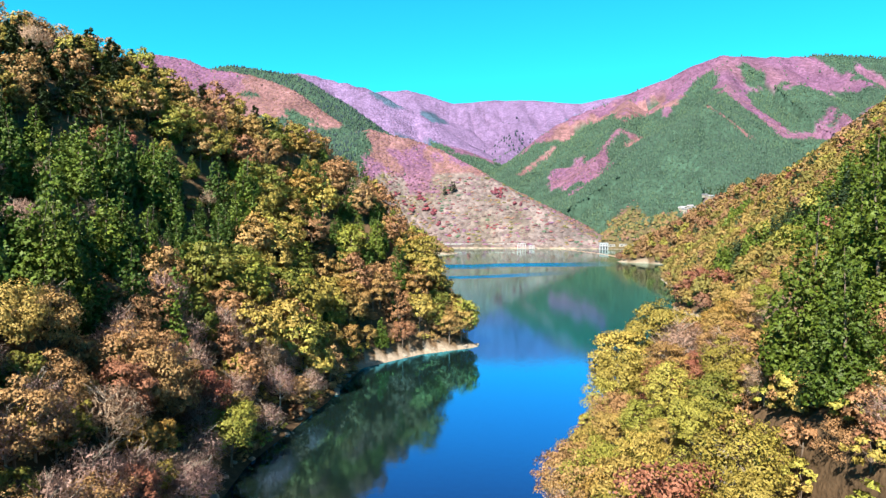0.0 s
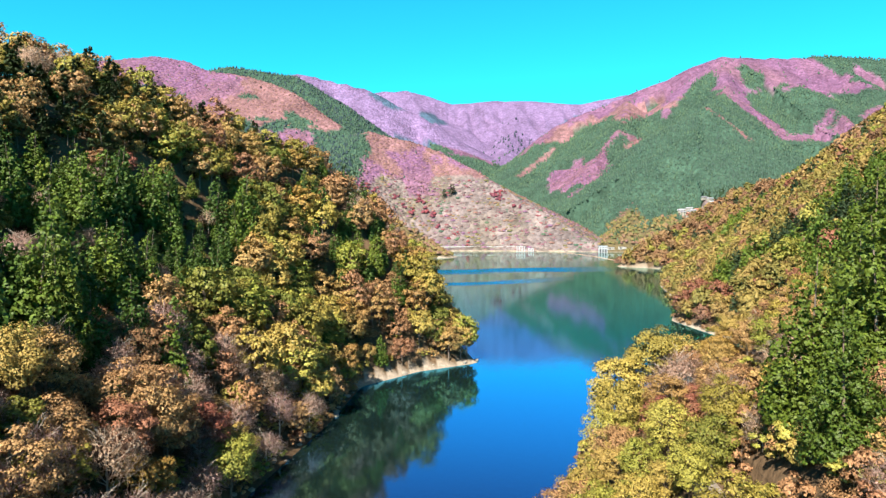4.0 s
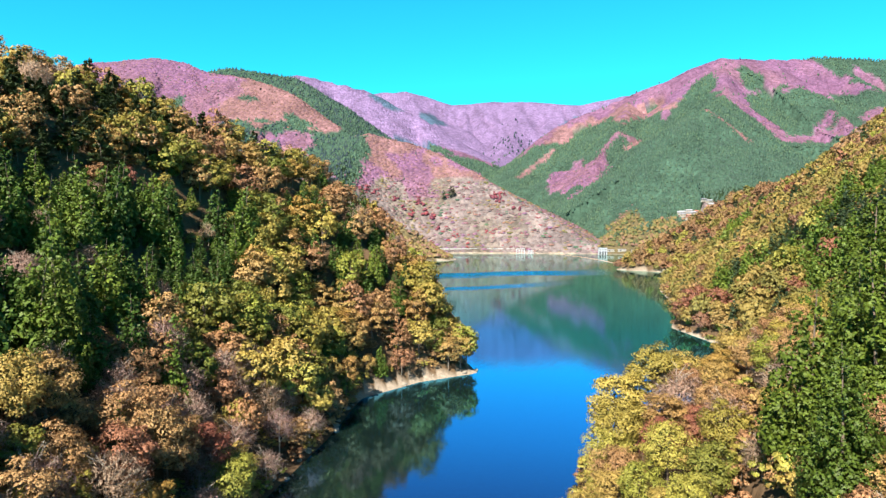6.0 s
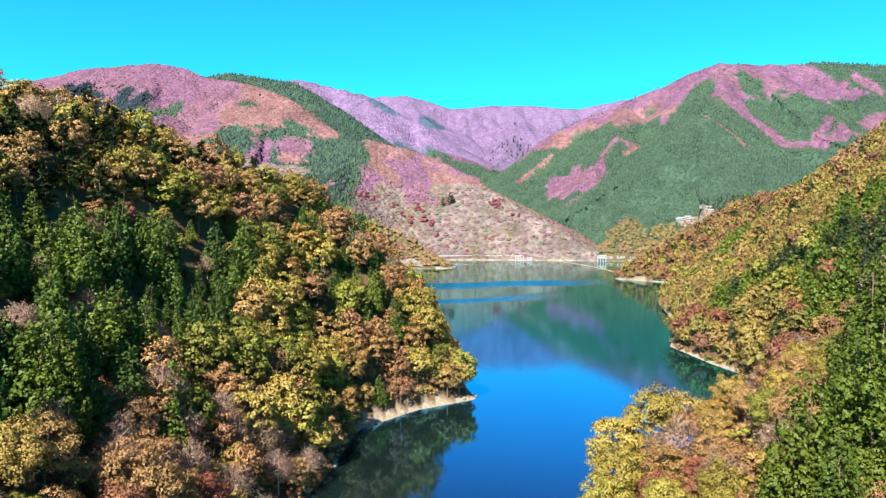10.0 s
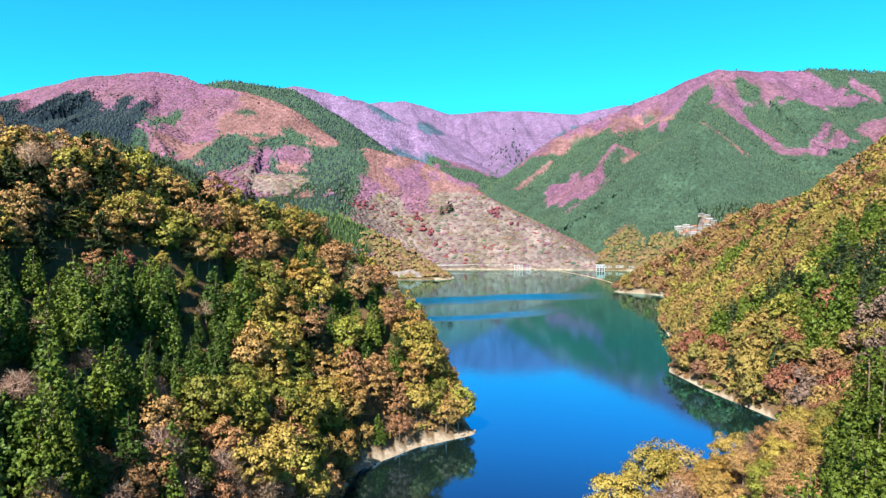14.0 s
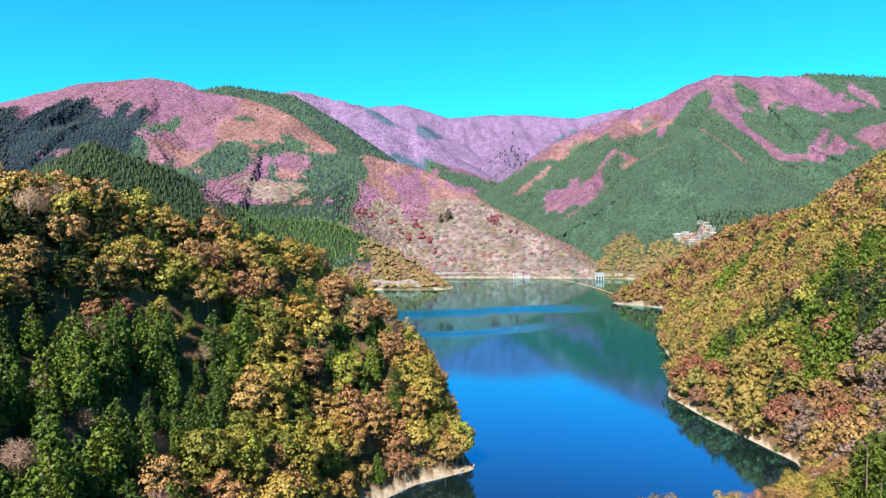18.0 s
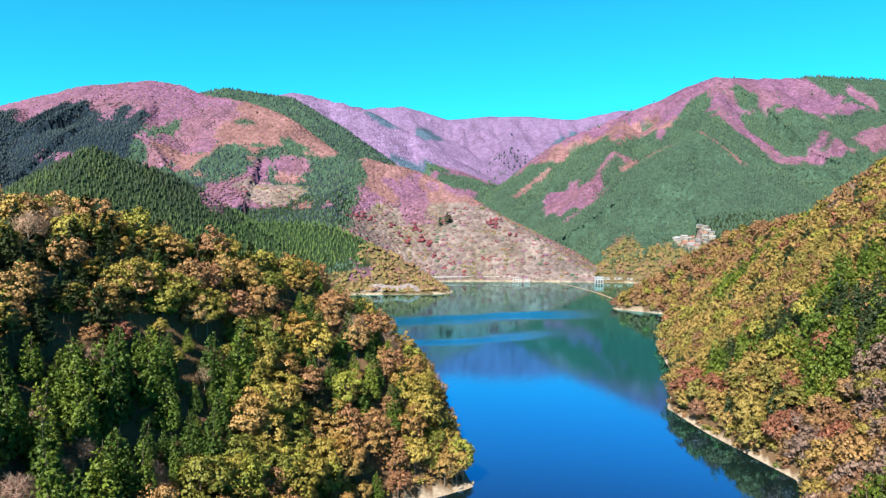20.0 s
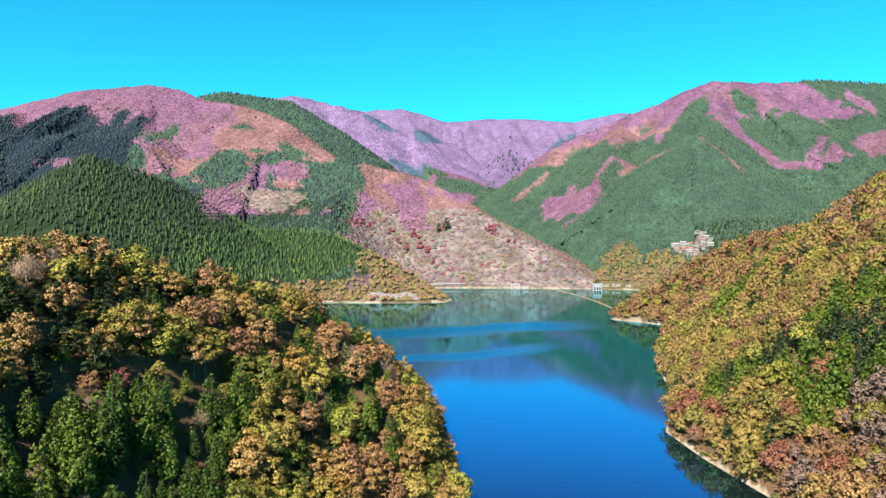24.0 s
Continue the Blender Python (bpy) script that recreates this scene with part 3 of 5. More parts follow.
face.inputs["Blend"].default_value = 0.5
# reflection tint by viewing angle: the upper sky's deep blue is painted in here
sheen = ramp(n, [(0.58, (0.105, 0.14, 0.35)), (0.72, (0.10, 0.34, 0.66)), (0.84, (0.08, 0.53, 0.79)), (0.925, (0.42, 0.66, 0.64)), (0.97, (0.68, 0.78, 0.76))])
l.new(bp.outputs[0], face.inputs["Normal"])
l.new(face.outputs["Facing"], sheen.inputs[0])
gloss, body, both, out = (n.new("ShaderNodeBsdfGlossy"), n.new("ShaderNodeBsdfDiffuse"), n.new("ShaderNodeAddShader"), n.new("ShaderNodeOutputMaterial"))
gloss.inputs["Roughness"].default_value = 0.05
body.inputs["Color"].default_value = (0.003, 0.007, 0.006, 1)
# the wind lanes' reflected sky blue is put into the gloss colour
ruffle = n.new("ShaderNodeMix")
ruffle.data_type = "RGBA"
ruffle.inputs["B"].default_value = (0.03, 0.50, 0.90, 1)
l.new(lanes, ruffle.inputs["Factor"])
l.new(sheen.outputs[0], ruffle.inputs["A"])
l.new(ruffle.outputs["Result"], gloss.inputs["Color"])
l.new(bp.outputs[0], gloss.inputs["Normal"])
l.new(gloss.outputs[0], both.inputs[0])
l.new(body.outputs[0], both.inputs[1])
l.new(both.outputs[0], out.inputs[0])
WX, WY = np.meshgrid(np.linspace(-500, 450, 20), np.linspace(-420, 1330, 36))
wi = np.arange(WX.size).reshape(WX.shape)
wf = np.stack([wi[:-1, :-1], wi[:-1, 1:], wi[1:, 1:], wi[1:, :-1]], -1).reshape(-1, 4)
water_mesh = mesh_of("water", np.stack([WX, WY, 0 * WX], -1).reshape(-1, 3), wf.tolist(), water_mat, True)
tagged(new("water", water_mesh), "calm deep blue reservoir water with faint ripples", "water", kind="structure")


# ---- trees ----
def leaf_clumps(r, at, out, size, rough=0.27):
    """Three-cornered leaf clumps at the places at, facing about outwards; two for each place."""
    at, out = np.repeat(at, 2, 0), np.repeat(out, 2, 0)
    k = len(at)
    at = at + r.normal(0, 0.22 * size, (k, 3))
    nrm = out + r.normal(0, 0.5, (k, 3))
    nrm /= np.linalg.norm(nrm, axis=1, keepdims=True) + 1e-9
    u = np.cross(nrm, r.normal(0, 1, (k, 3)))
    u /= np.linalg.norm(u, axis=1, keepdims=True) + 1e-9
    v = np.cross(nrm, u)
    s = 0.95 * size * r.uniform(0.6, 1.25, (k, 1))
    tip = r.uniform(-0.35, 0.35, (k, 1))
    tri = np.stack([at - u * s * 0.55 - v * s * 0.36, at + u * s * 0.55 - v * s * 0.36 * r.uniform(0.5, 1.3, (k, 1)), at + u * s * tip + v * s * 0.62], 1)
    return softened(tri, out + r.normal(0, rough, (k, 3)))


def softened(tri, out):
    """Faces with the normals of the bough that they grow on."""
    out = out / (np.linalg.norm(out, axis=1, keepdims=True) + 1e-9)
    return np.concatenate([tri, np.repeat(out[:, None], tri.shape[1], 1)], 2)


def sphere_ways(r, k, low=-1.0):
    z = r.uniform(low, 1, k)
    a = r.uniform(0, 2 * np.pi, k)
    c = np.sqrt(1 - z * z)
    return np.stack([c * np.cos(a), c * np.sin(a), z], 1)


def broad_crown(r, wide, tall, base, lobes, leaves, size):
    """A domed crown of many leafy boughs, set in uneven tiers."""
    k = np.arange(lobes)
    z = np.clip(0.98 - 1.5 * (k + 0.5) / lobes + r.normal(0, 0.1, lobes), -0.6, 0.99)
    a = k * 2.39996 + r.normal(0, 0.35, lobes)
    c = np.sqrt(1 - z * z)
    ways = np.stack([c * np.cos(a), c * np.sin(a), z], 1)
    # a few great limbs reach further than the rest
    limbs = sphere_ways(r, 6, -0.1)
    pull = 0.80 + 0.34 * np.clip((ways @ limbs.T).max(1, keepdims=True) * 2.2 - 1.25, 0, 1)
    reach = r.uniform(0.62, 1.0, (lobes, 1)) * pull
    mid = np.array([0, 0, base + tall * 0.42])
    centre = mid + ways * reach * (wide * 0.9, wide * 0.9, tall * 0.54)
    lob = r.uniform(0.13, 0.29, lobes) * wide
    pick = r.choice(lobes, leaves, p=lob ** 2 / (lob ** 2).sum())
    w = sphere_ways(r, leaves, -0.5)
    at = centre[pick] + w * lob[pick, None] * (1, 1, 0.62) * r.uniform(0.6, 1.22, (leaves, 1))
    return leaf_clumps(r, at, 0.85 * w + 0.4 * ways[pick] + (0, 0, 0.25), size)


def cedar_crown(r, wide, tall, base, leaves, size):
    """A tall pointed crown of plump tufts on drooping boughs."""
    tufts = int(np.clip(leaves // 14, 8, 150))
    th = (np.arange(tufts) + r.uniform(0, 1, tufts)) / tufts
    th = 1 - np.sqrt(1 - 0.995 * th)
    ta = np.arange(tufts) * 2.39996 + r.normal(0, 0.3, tufts)
    full = np.minimum((1 - th) ** 0.72, 0.84 + 0.2 * th) * wide
    tr = full * r.uniform(0.7, 1.06, tufts)
    lob = (0.10 + 0.12 * (1 - th)) * wide * r.uniform(0.7, 1.35, tufts)
    pick = r.choice(tufts, leaves, p=lob ** 2 / (lob ** 2).sum())
    w = sphere_ways(r, leaves, -0.35)
    axis = np.stack([tr * np.cos(ta), tr * np.sin(ta), base + th * (tall - base)], 1)[pick]
    at = axis + w * lob[pick, None] * (0.9, 0.9, 1.2) * r.uniform(0.75, 1.1, (leaves, 1))
    # one clump in four grows deep inside, in the shade of the boughs
    deep = r.random(leaves) < 0.25
    at[deep, :2] = axis[deep, :2] * r.uniform(0.2, 0.66, (int(deep.sum()), 1))
    outward = np.stack([np.cos(ta), np.sin(ta), 0 * ta + 0.4], 1)[pick]
    return leaf_clumps(r, at, outward * 0.2 + w + (0, 0, 0.1), size, 0.16)


def pine_crown(r, wide, tall, base, leaves, size):
    """Flat layered pads of needles round a bare upper trunk."""
    pads = 22
    ph = np.linspace(0.1, 1, pads)
    pa = r.uniform(0, 2 * np.pi, pads)
    pr = wide * (1.05 - ph) ** 0.6 * r.uniform(0.35, 0.75, pads)
    pick = r.integers(0, pads, leaves)
    spread = wide * 0.42 * (1.15 - ph[pick])
    q = r.normal(0, 0.5, (leaves, 3)) * np.stack([spread, spread, 0 * spread + 0.35], 1)
    at = np.stack([pr * np.cos(pa), pr * np.sin(pa), base + ph * (tall - base)], 1)[pick] + q
    return leaf_clumps(r, at, np.tile((0, 0, 1.0), (leaves, 1)), size)


def twig_haze(r, wide, tall, base, count):
    """Bare twigs that fan out from the boughs, thin and long."""
    ways = sphere_ways(r, count, -0.35)
    at = np.array([0, 0, base + tall * 0.4]) + ways * r.uniform(0.45, 0.95, (count, 1)) * (wide, wide, tall * 0.6)
    go = 0.55 * ways + (0, 0, 0.4) + r.normal(0, 0.6, (count, 3))
    go /= np.linalg.norm(go, axis=1, keepdims=True)
    side = np.cross(go, r.normal(0, 1, (count, 3)))
    side /= np.linalg.norm(side, axis=1, keepdims=True) + 1e-9
    s = r.uniform(0.5, 1.3, (count, 1))
    return softened(np.stack([at - side * 0.045, at + side * 0.045, at + go * s * 1.5], 1), ways + (0, 0, 0.3) + r.normal(0, 0.2, (count, 3)))


def tube(points, radii_, sides=5):
    """Vertices and faces of a tapered limb along points."""
    verts, fs = [], []
    pts = [Vector(p) for p in points]
    for i, p in enumerate(pts):
        way = (pts[min(i + 1, len(pts) - 1)] - pts[max(i - 1, 0)]).normalized()
        side = way.cross(Vector((0.3, 0.9, 0.2))).normalized()
        up = way.cross(side)
        for s in range(sides):
            a = 2 * math.pi * s / sides
            verts.append(p + (side * math.cos(a) + up * math.sin(a)) * radii_[i])
        if i:
            for s in range(sides):
                a, b = (i - 1) * sides + s, (i - 1) * sides + (s + 1) % sides
                fs.append((a, b, b + sides, a + sides))
    return verts, fs


def branching(r, tall, wide, thick, limbs, twigs=0):
    """A tapered trunk with forking limbs."""
    verts, fs = [], []

    def add(pts, rad, sides=5):
        v, f = tube(pts, rad, sides)
        k = len(verts)
        verts.extend(v)
        fs.extend(tuple(i + k for i in q) for q in f)

    lean = r.normal(0, 0.05, 2) * tall
    axis = [Vector((lean[0] * t * t, lean[1] * t * t, tall * t - 1.5 * (t == 0))) for t in (0, 0.2, 0.4, 0.6, 0.8, 1)]
    add(axis, [thick * 1.3, thick, thick * 0.8, thick * 0.55, thick * 0.35, thick * 0.1], 6)
    for k in range(limbs):
        t = r.uniform(0.28, 0.9)
        a = 2 * math.pi * (k / limbs) + r.uniform(-0.5, 0.5)
        start = axis[0].lerp(axis[-1], t)
        start.z = max(start.z, 0.5)
        length = wide * (1.15 - 0.75 * t) * r.uniform(0.75, 1.1)
        rise = r.uniform(0.35, 0.8)
        pts = [start + Vector((math.cos(a) * length * s, math.sin(a) * length * s, length * (rise * s + 0.25 * s * s))) for s in (0, 0.35, 0.7, 1)]
        add(pts, [thick * 0.42, thick * 0.3, thick * 0.18, thick * 0.05], 4)
        for _ in range(twigs):
            s = r.uniform(0.3, 1)
            b = a + r.uniform(-1.1, 1.1)
            q = pts[0].lerp(pts[-1], s)
            e = length * r.uniform(0.25, 0.5)
            add([q, q + Vector((math.cos(b) * e, math.sin(b) * e, e * r.uniform(0.3, 0.9)))], [thick * 0.13, thick * 0.03], 3)
    return verts, fs


def tree_kind(name, label, crown_quads, trunk_data, leaf_mat, bark_mat, crown_name="crown"):
    """A tree, built once: an empty at its foot with a trunk and a crown."""
    base = new(name)
    tagged(base, label, "tree", name.replace("_", " ") + "s on the banks")
    part("trunk", mesh_of(name + "_trunk", *trunk_data, bark_mat, True), base)
    crown = part(crown_name, loose_mesh(name + "_crown", crown_quads, leaf_mat), base)
    return base


KINDS = {}
r = np.random.default_rng(11)
LABELS = {
    "gold": ("golden_tree", "golden yellow broadleaf tree in autumn leaf"),
    "olive": ("olive_green_tree", "olive green broadleaf tree just turning yellow"),
    "amber": ("amber_tree", "orange tan broadleaf tree in full autumn leaf"),
    "russet": ("russet_tree", "russet brown broadleaf tree in thinning autumn leaf"),
    "scarlet": ("maple_tree", "dark red maple tree in autumn leaf"),
    "lime": ("yellow_green_tree", "bright yellow-green broadleaf tree still in leaf"),
}
for key, (name, label) in LABELS.items():
    KINDS[key] = []
    for v in range(3 if key in ("gold", "russet", "olive", "amber") else 2):
        wide, tall, base = r.uniform(5.2, 6.6), r.uniform(10.0, 12.0), r.uniform(2.4, 3.4)
        quads = broad_crown(r, wide, tall, base, int(r.integers(46, 62)), 1450 if key != "russet" else 1300, 0.58)
        trunk = branching(r, base + tall * 0.75, wide * 0.8, 0.26, 7)
        KINDS[key].append(tree_kind(name, label, quads, trunk, leaf[key], bark))
for key, (name, label) in LABELS.items():
    KINDS["fine_" + key] = []
    for v in range(3 if key == "gold" else 2):
        wide, tall, base = r.uniform(5.2, 6.2), r.uniform(10.0, 11.5), r.uniform(2.6, 3.4)
        quads = broad_crown(r, wide, tall, base, int(r.integers(72, 96)), 5600 if key != "russet" else 4300, 0.30)
        trunk = branching(r, base + tall * 0.75, wide * 0.8, 0.24, 9, 4)
        KINDS["fine_" + key].append(tree_kind(name, label, quads, trunk, leaf[key], bark))
KINDS["fine_cedar"] = []
for v in range(3):
    tall, wide = r.uniform(19, 21), r.uniform(4.6, 5.3)
    quads = cedar_crown(r, wide, tall, 1.0, 9000, 0.34)
    trunk = branching(r, tall * 0.97, 0.6, 0.24, 4)
    KINDS["fine_cedar"].append(tree_kind("cedar_tree", "tall dark green conical cedar with tufted boughs", quads, trunk, leaf["bright_cedar"], bark))
KINDS["cedar"] = []
for v in range(4):
    tall, wide = r.uniform(18, 22), r.uniform(4.2, 5.2)
    quads = cedar_crown(r, wide, tall, 1.0, 2100, 0.60)
    trunk = branching(r, tall * 0.97, 0.6, 0.24, 4)
    KINDS["cedar"].append(tree_kind("cedar_tree", "tall dark green conical cedar with tufted boughs", quads, trunk, leaf["cedar"], bark))
KINDS["pine"] = []
for v in range(2):
    tall, wide = r.uniform(14, 17), r.uniform(4.4, 5.4)
    quads = pine_crown(r, wide, tall, 3.0, 1000, 0.68)
    trunk = branching(r, tall * 0.97, 1.6, 0.2, 8)
    KINDS["pine"].append(tree_kind("pine_tree", "dark blue-green pine with flat layered boughs", quads, trunk, leaf["pine"], bark))
for key in ("gold", "russet", "lime"):
    name, label = LABELS[key]
    KINDS["low_" + key] = []
    for v in range(3):
        quads = broad_crown(r, 1.7, 2.4, 0.2, 14, 520, 0.22)
        base = tree_kind(name.replace("tree", "shrub"), label.replace("tree", "shrub") + " by the water", quads, branching(r, 1.8, 1.2, 0.07, 5), leaf[key], bark)
        base["category"] = "shrub"
        KINDS["low_" + key].append(base)
KINDS["bare"] = []
for v in range(3):
    tall, wide = r.uniform(11, 13), r.uniform(4.8, 5.8)
    trunk = branching(r, tall, wide, 0.2, 13, 10)
    quads = np.concatenate([twig_haze(r, wide, tall * 0.8, 2.4, 1500), broad_crown(r, wide * 0.95, tall * 0.75, 3.0, 40, 420, 0.32)])
    KINDS["bare"].append(tree_kind("bare_tree", "nearly leafless grey-brown broadleaf tree with pale limbs", quads, trunk, leaf["twig"], pale_bark))
placed = {k: 0 for k in KINDS}


def plant(key, x, y, scale=1.0, tall=1.0, z=None, mixed=True):
    if mixed and key in ("gold", "fine_gold"):
        turn_of = float(value_noise(np.array([x / 19.0]), np.array([y / 19.0]), 5)[0]) + rng.uniform(-0.75, 0.75)
        key = key.replace("gold", "olive" if turn_of < -0.22 else "amber" if turn_of > 0.42 else "gold")
    some = KINDS[key]
    ob = some[placed[key] % len(some)]
    z = float(height(np.array([x]), np.array([y]))[0]) if z is None else z
    m = pose(float(x), float(y), z - 0.2, 0, 0, float(rng.uniform(0, 360))) @ Matrix.Diagonal((scale, scale, scale * tall, 1))
    if placed[key] < len(some):
        ob.matrix_basis = m
    else:
        twin = copy_thing(ob, Matrix())
        twin.matrix_basis = m
    placed[key] += 1


def scatter(x0, x1, y0, y1, gap, seed, wobble=0.42):
    r = np.random.default_rng(seed)
    xs, ys = np.meshgrid(np.arange(x0, x1, gap), np.arange(y0, y1, gap))
    xs = xs + (np.arange(len(xs))[:, None] % 2) * gap * 0.5
    xs, ys = xs.ravel(), ys.ravel()
    return xs + r.uniform(-wobble, wobble, len(xs)) * gap, ys + r.uniform(-wobble, wobble, len(ys)) * gap


# The western bank: cedars in the gully and under the crest, golden woods between, thin russet woods by the water.
px, py = scatter(-178, 18, 44, 400, 6.1, 3, 0.45)
pd, pz = shore_distance(px, py), height(px, py)
keep = (pd > 1.5) & (py > -px * 1.28 - 14) & (py < 262 + np.clip((px + 60) * 2.2, 0, 140))
px, py, pz, pd = px[keep], py[keep], pz[keep], pd[keep]
near_first = np.argsort(np.hypot(px, py))
px, py, pz, pd = px[near_first], py[near_first], pz[near_first], pd[near_first]
patch, mottle = fbm(px, py, 55, 61, 3), fbm(px, py, 16, 71, 3)
# stands of evergreens among the broadleaf trees: centre and half-widths
GROVES = ((-27, 242, 9, 22), (-19, 238, 7, 14), (-46, 224, 6, 12), (-36, 226, 6, 12))
for x, y, z, d, p, q in zip(px, py, pz, pd, patch, mottle):
    dice = rng.random()
    gully = x < -50 - 0.12 * (y - 125) + 8 * q and z < 62 + 14 * p and 70 < y < 206 and z > 27
    upper = 205 < y < 275 and -75 < x < -14 and 18 < z < 66 and p > -0.35
    low = z < 28 and y < 160
    if gully and dice < 0.62:
        key, size = "cedar", rng.uniform(0.55, 1.12)
    elif gully and dice < 0.72:
        key, size = "bare", rng.uniform(0.5, 0.8)
    elif gully:
        key, size = ("cedar", rng.uniform(0.35, 0.5)) if dice < 0.88 else ("olive", rng.uniform(0.35, 0.55))
    elif upper and dice < 0.66:
        key, size = "cedar" if dice < 0.40 else "pine", rng.uniform(0.55, 0.85)
    elif low:
        key = "bare" if dice < 0.48 else "russet" if dice < 0.80 else "gold" if dice < 0.94 else "scarlet"
        size = rng.uniform(0.7, 1.05)
    elif z > 48 and dice < (0.30 if x > -70 or z < 60 else 0.48):
        key, size = "pine", rng.uniform(0.65, 1.0)
    elif any(math.hypot((x - a) / c, (y - b) / e) < 1 for a, b, c, e in GROVES) and dice < 0.6:
        key, size = "cedar" if dice < 0.34 else "pine", rng.uniform(0.5, 0.8)
    else:
        key = "gold" if dice < 0.68 else "russet" if dice < 0.84 else "lime" if dice < 0.88 else "bare" if dice < 0.91 else "cedar"
        size = rng.uniform(0.78, 1.22) if key != "cedar" else rng.uniform(0.5, 0.7)
    if d < 7:
        size *= 0.8
    if z > 55:
        size *= 0.86
    if low and y < 118 and "fine_" + key in KINDS:
        key = "fine_" + key
    plant(key, x, y, size, rng.uniform(0.9, 1.15), z)
# Smaller trees that fill the gaps between the crowns.
fx, fy = scatter(-172, 10, 50, 385, 7.0, 29, 0.5)
fz, fd = height(fx, fy), shore_distance(fx, fy)
for x, y, z, d in zip(fx, fy, fz, fd):
    if d > 4 and z > 4 and y > -x * 1.28 - 12 and y < np.interp(x, [c[0] for c in WEST_CREST], [c[1] for c in WEST_CREST]) + 10:
        dice = rng.random()
        if x < -50 - 0.12 * (y - 125) and 27 < z < 60 and y < 206:
            if dice < 0.5:
                plant("cedar", x, y, rng.uniform(0.3, 0.45), 1.0, z)
            continue
        key = "cedar" if dice < 0.10 else "pine" if dice < (0.24 if z < 66 else 0.4) else "russet" if dice < 0.5 else "lime" if dice < 0.56 else "gold"
        plant(key, x, y, rng.uniform(0.42, 0.66), rng.uniform(0.9, 1.1), z)
plant("lime", -50, 169, 0.85, 1.0)
plant("gold", -43, 147, 1.1, 1.1, mixed=False)
plant("scarlet", -84, 172, 0.6, 1.0)
for x, y, tall in ((-65, 104, 0.98), (-61, 112, 0.8), (-58, 121, 1.0), (-52, 124, 0.9), (-54, 131, 0.85)):
    plant("cedar", x, y, tall, 1.0)
# Low growth down to the water's edge.
sx, sy = scatter(-60, 14, 55, 245, 2.6, 13, 0.5)
sd, sz = shore_distance(sx, sy), height(sx, sy)
for x, y, z, d in zip(sx, sy, sz, sd):
    if 0.7 < d < 11 and not (y > 205 and d < 4.5) and rng.random() < 0.8:
        dice = rng.random()
        key = "low_russet" if dice < 0.5 else "low_gold" if dice < 0.88 else "low_lime"
        plant(key, x, y, rng.uniform(0.7, 1.3), rng.uniform(0.8, 1.2), z)
sx, sy = scatter(2, 60, 48, 165, 2.6, 19, 0.5)
sd, sz = shore_distance(sx, sy), height(sx, sy)
for x, y, z, d in zip(sx, sy, sz, sd):
    if 0.5 < d < 6 and rng.random() < 0.85:
        dice = rng.random()
        plant("low_lime" if dice < 0.35 else "low_gold" if dice < 0.75 else "low_russet", x, y, rng.uniform(0.8, 1.3), rng.uniform(0.8, 1.2), z)
sx, sy = scatter(31, 74, 44, 126, 3.0, 37, 0.5)
sz = height(sx, sy)
for x, y, z in zip(sx, sy, sz):
    if x - (34 + 0.12 * (y - 80)) > 2.6 and x < 0.7 * y + 6 and rng.random() < 0.7:
        dice = rng.random()
        plant("low_russet" if dice < 0.6 else "low_gold" if dice < 0.8 else "low_lime", x, y, rng.uniform(1.0, 1.8), rng.uniform(0.8, 1.2), z)
plant("lime", 9, 238, 1.0, 1.1)
for x, y, size in ((20, 1444, 1.7), (4, 1440, 1.3), (26, 1448, 1.3)):
    plant("pine", x, y, size, 1.1)
plant("fine_lime", -38, 115, 0.95, 1.0)

# The near eastern bank: trees that stand out, then the rest between them.
# kind, place, and the height of its top over the lake
chosen = [("fine_gold", 46, 140, 28), ("fine_gold", 38, 138, 24), ("fine_gold", 35, 127, 20.5), ("fine_lime", 31, 121, 16), ("bare", 44.5, 121, 27), ("bare", 57, 113, 30), ("fine_scarlet", 45, 111, 23),
          ("fine_scarlet", 37, 108, 21.5), ("fine_russet", 30, 113, 16), ("fine_scarlet", 41, 103, 22), ("fine_gold", 49.5, 107, 23.5), ("fine_lime", 40, 90, 21.5), ("fine_lime", 30, 97, 18.5),
          ("fine_lime", 24, 88, 15.5), ("fine_gold", 30, 86, 19.5), ("fine_lime", 56, 108, 36), ("fine_gold", 55, 148, 26), ("fine_gold", 61, 135, 32), ("fine_gold", 24, 76, 16), ("fine_lime", 27, 70, 20),
          ("fine_russet", 47, 86, 30), ("fine_cedar", 43.5, 76, 47), ("fine_cedar", 48, 71, 53), ("fine_cedar", 40, 64, 42), ("fine_cedar", 55, 81, 56), ("fine_cedar", 51, 79, 50), ("fine_cedar", 60, 90, 58), ("fine_cedar", 56, 72, 57),
          ("fine_russet", 43, 60, 33), ("fine_russet", 41.5, 70, 30), ("fine_russet", 49, 62, 40), ("bare", 44, 65, 33), ("fine_russet", 39, 60, 27), ("bare", 39, 55, 31), ("fine_russet", 45, 66, 37), ("bare", 41, 82, 27)]
TALL = {"fine_gold": 14.0, "fine_lime": 14.0, "fine_russet": 14.0, "fine_scarlet": 14.0, "bare": 12.0, "fine_cedar": 20.0}
for key, x, y, top in chosen:
    z = float(height(np.array([x]), np.array([y]))[0])
    size = float(np.clip((top - z) / TALL[key], 0.55, 1.4))
    plant(key, x, y, size, 1.0, min(z, top - TALL[key] * size), mixed=False)
stood = [(x, y) for _, x, y, _ in chosen]
px, py = scatter(6, 86, 40, 160, 5.2, 5, 0.45)
pd, pz = shore_distance(px, py), height(px, py)
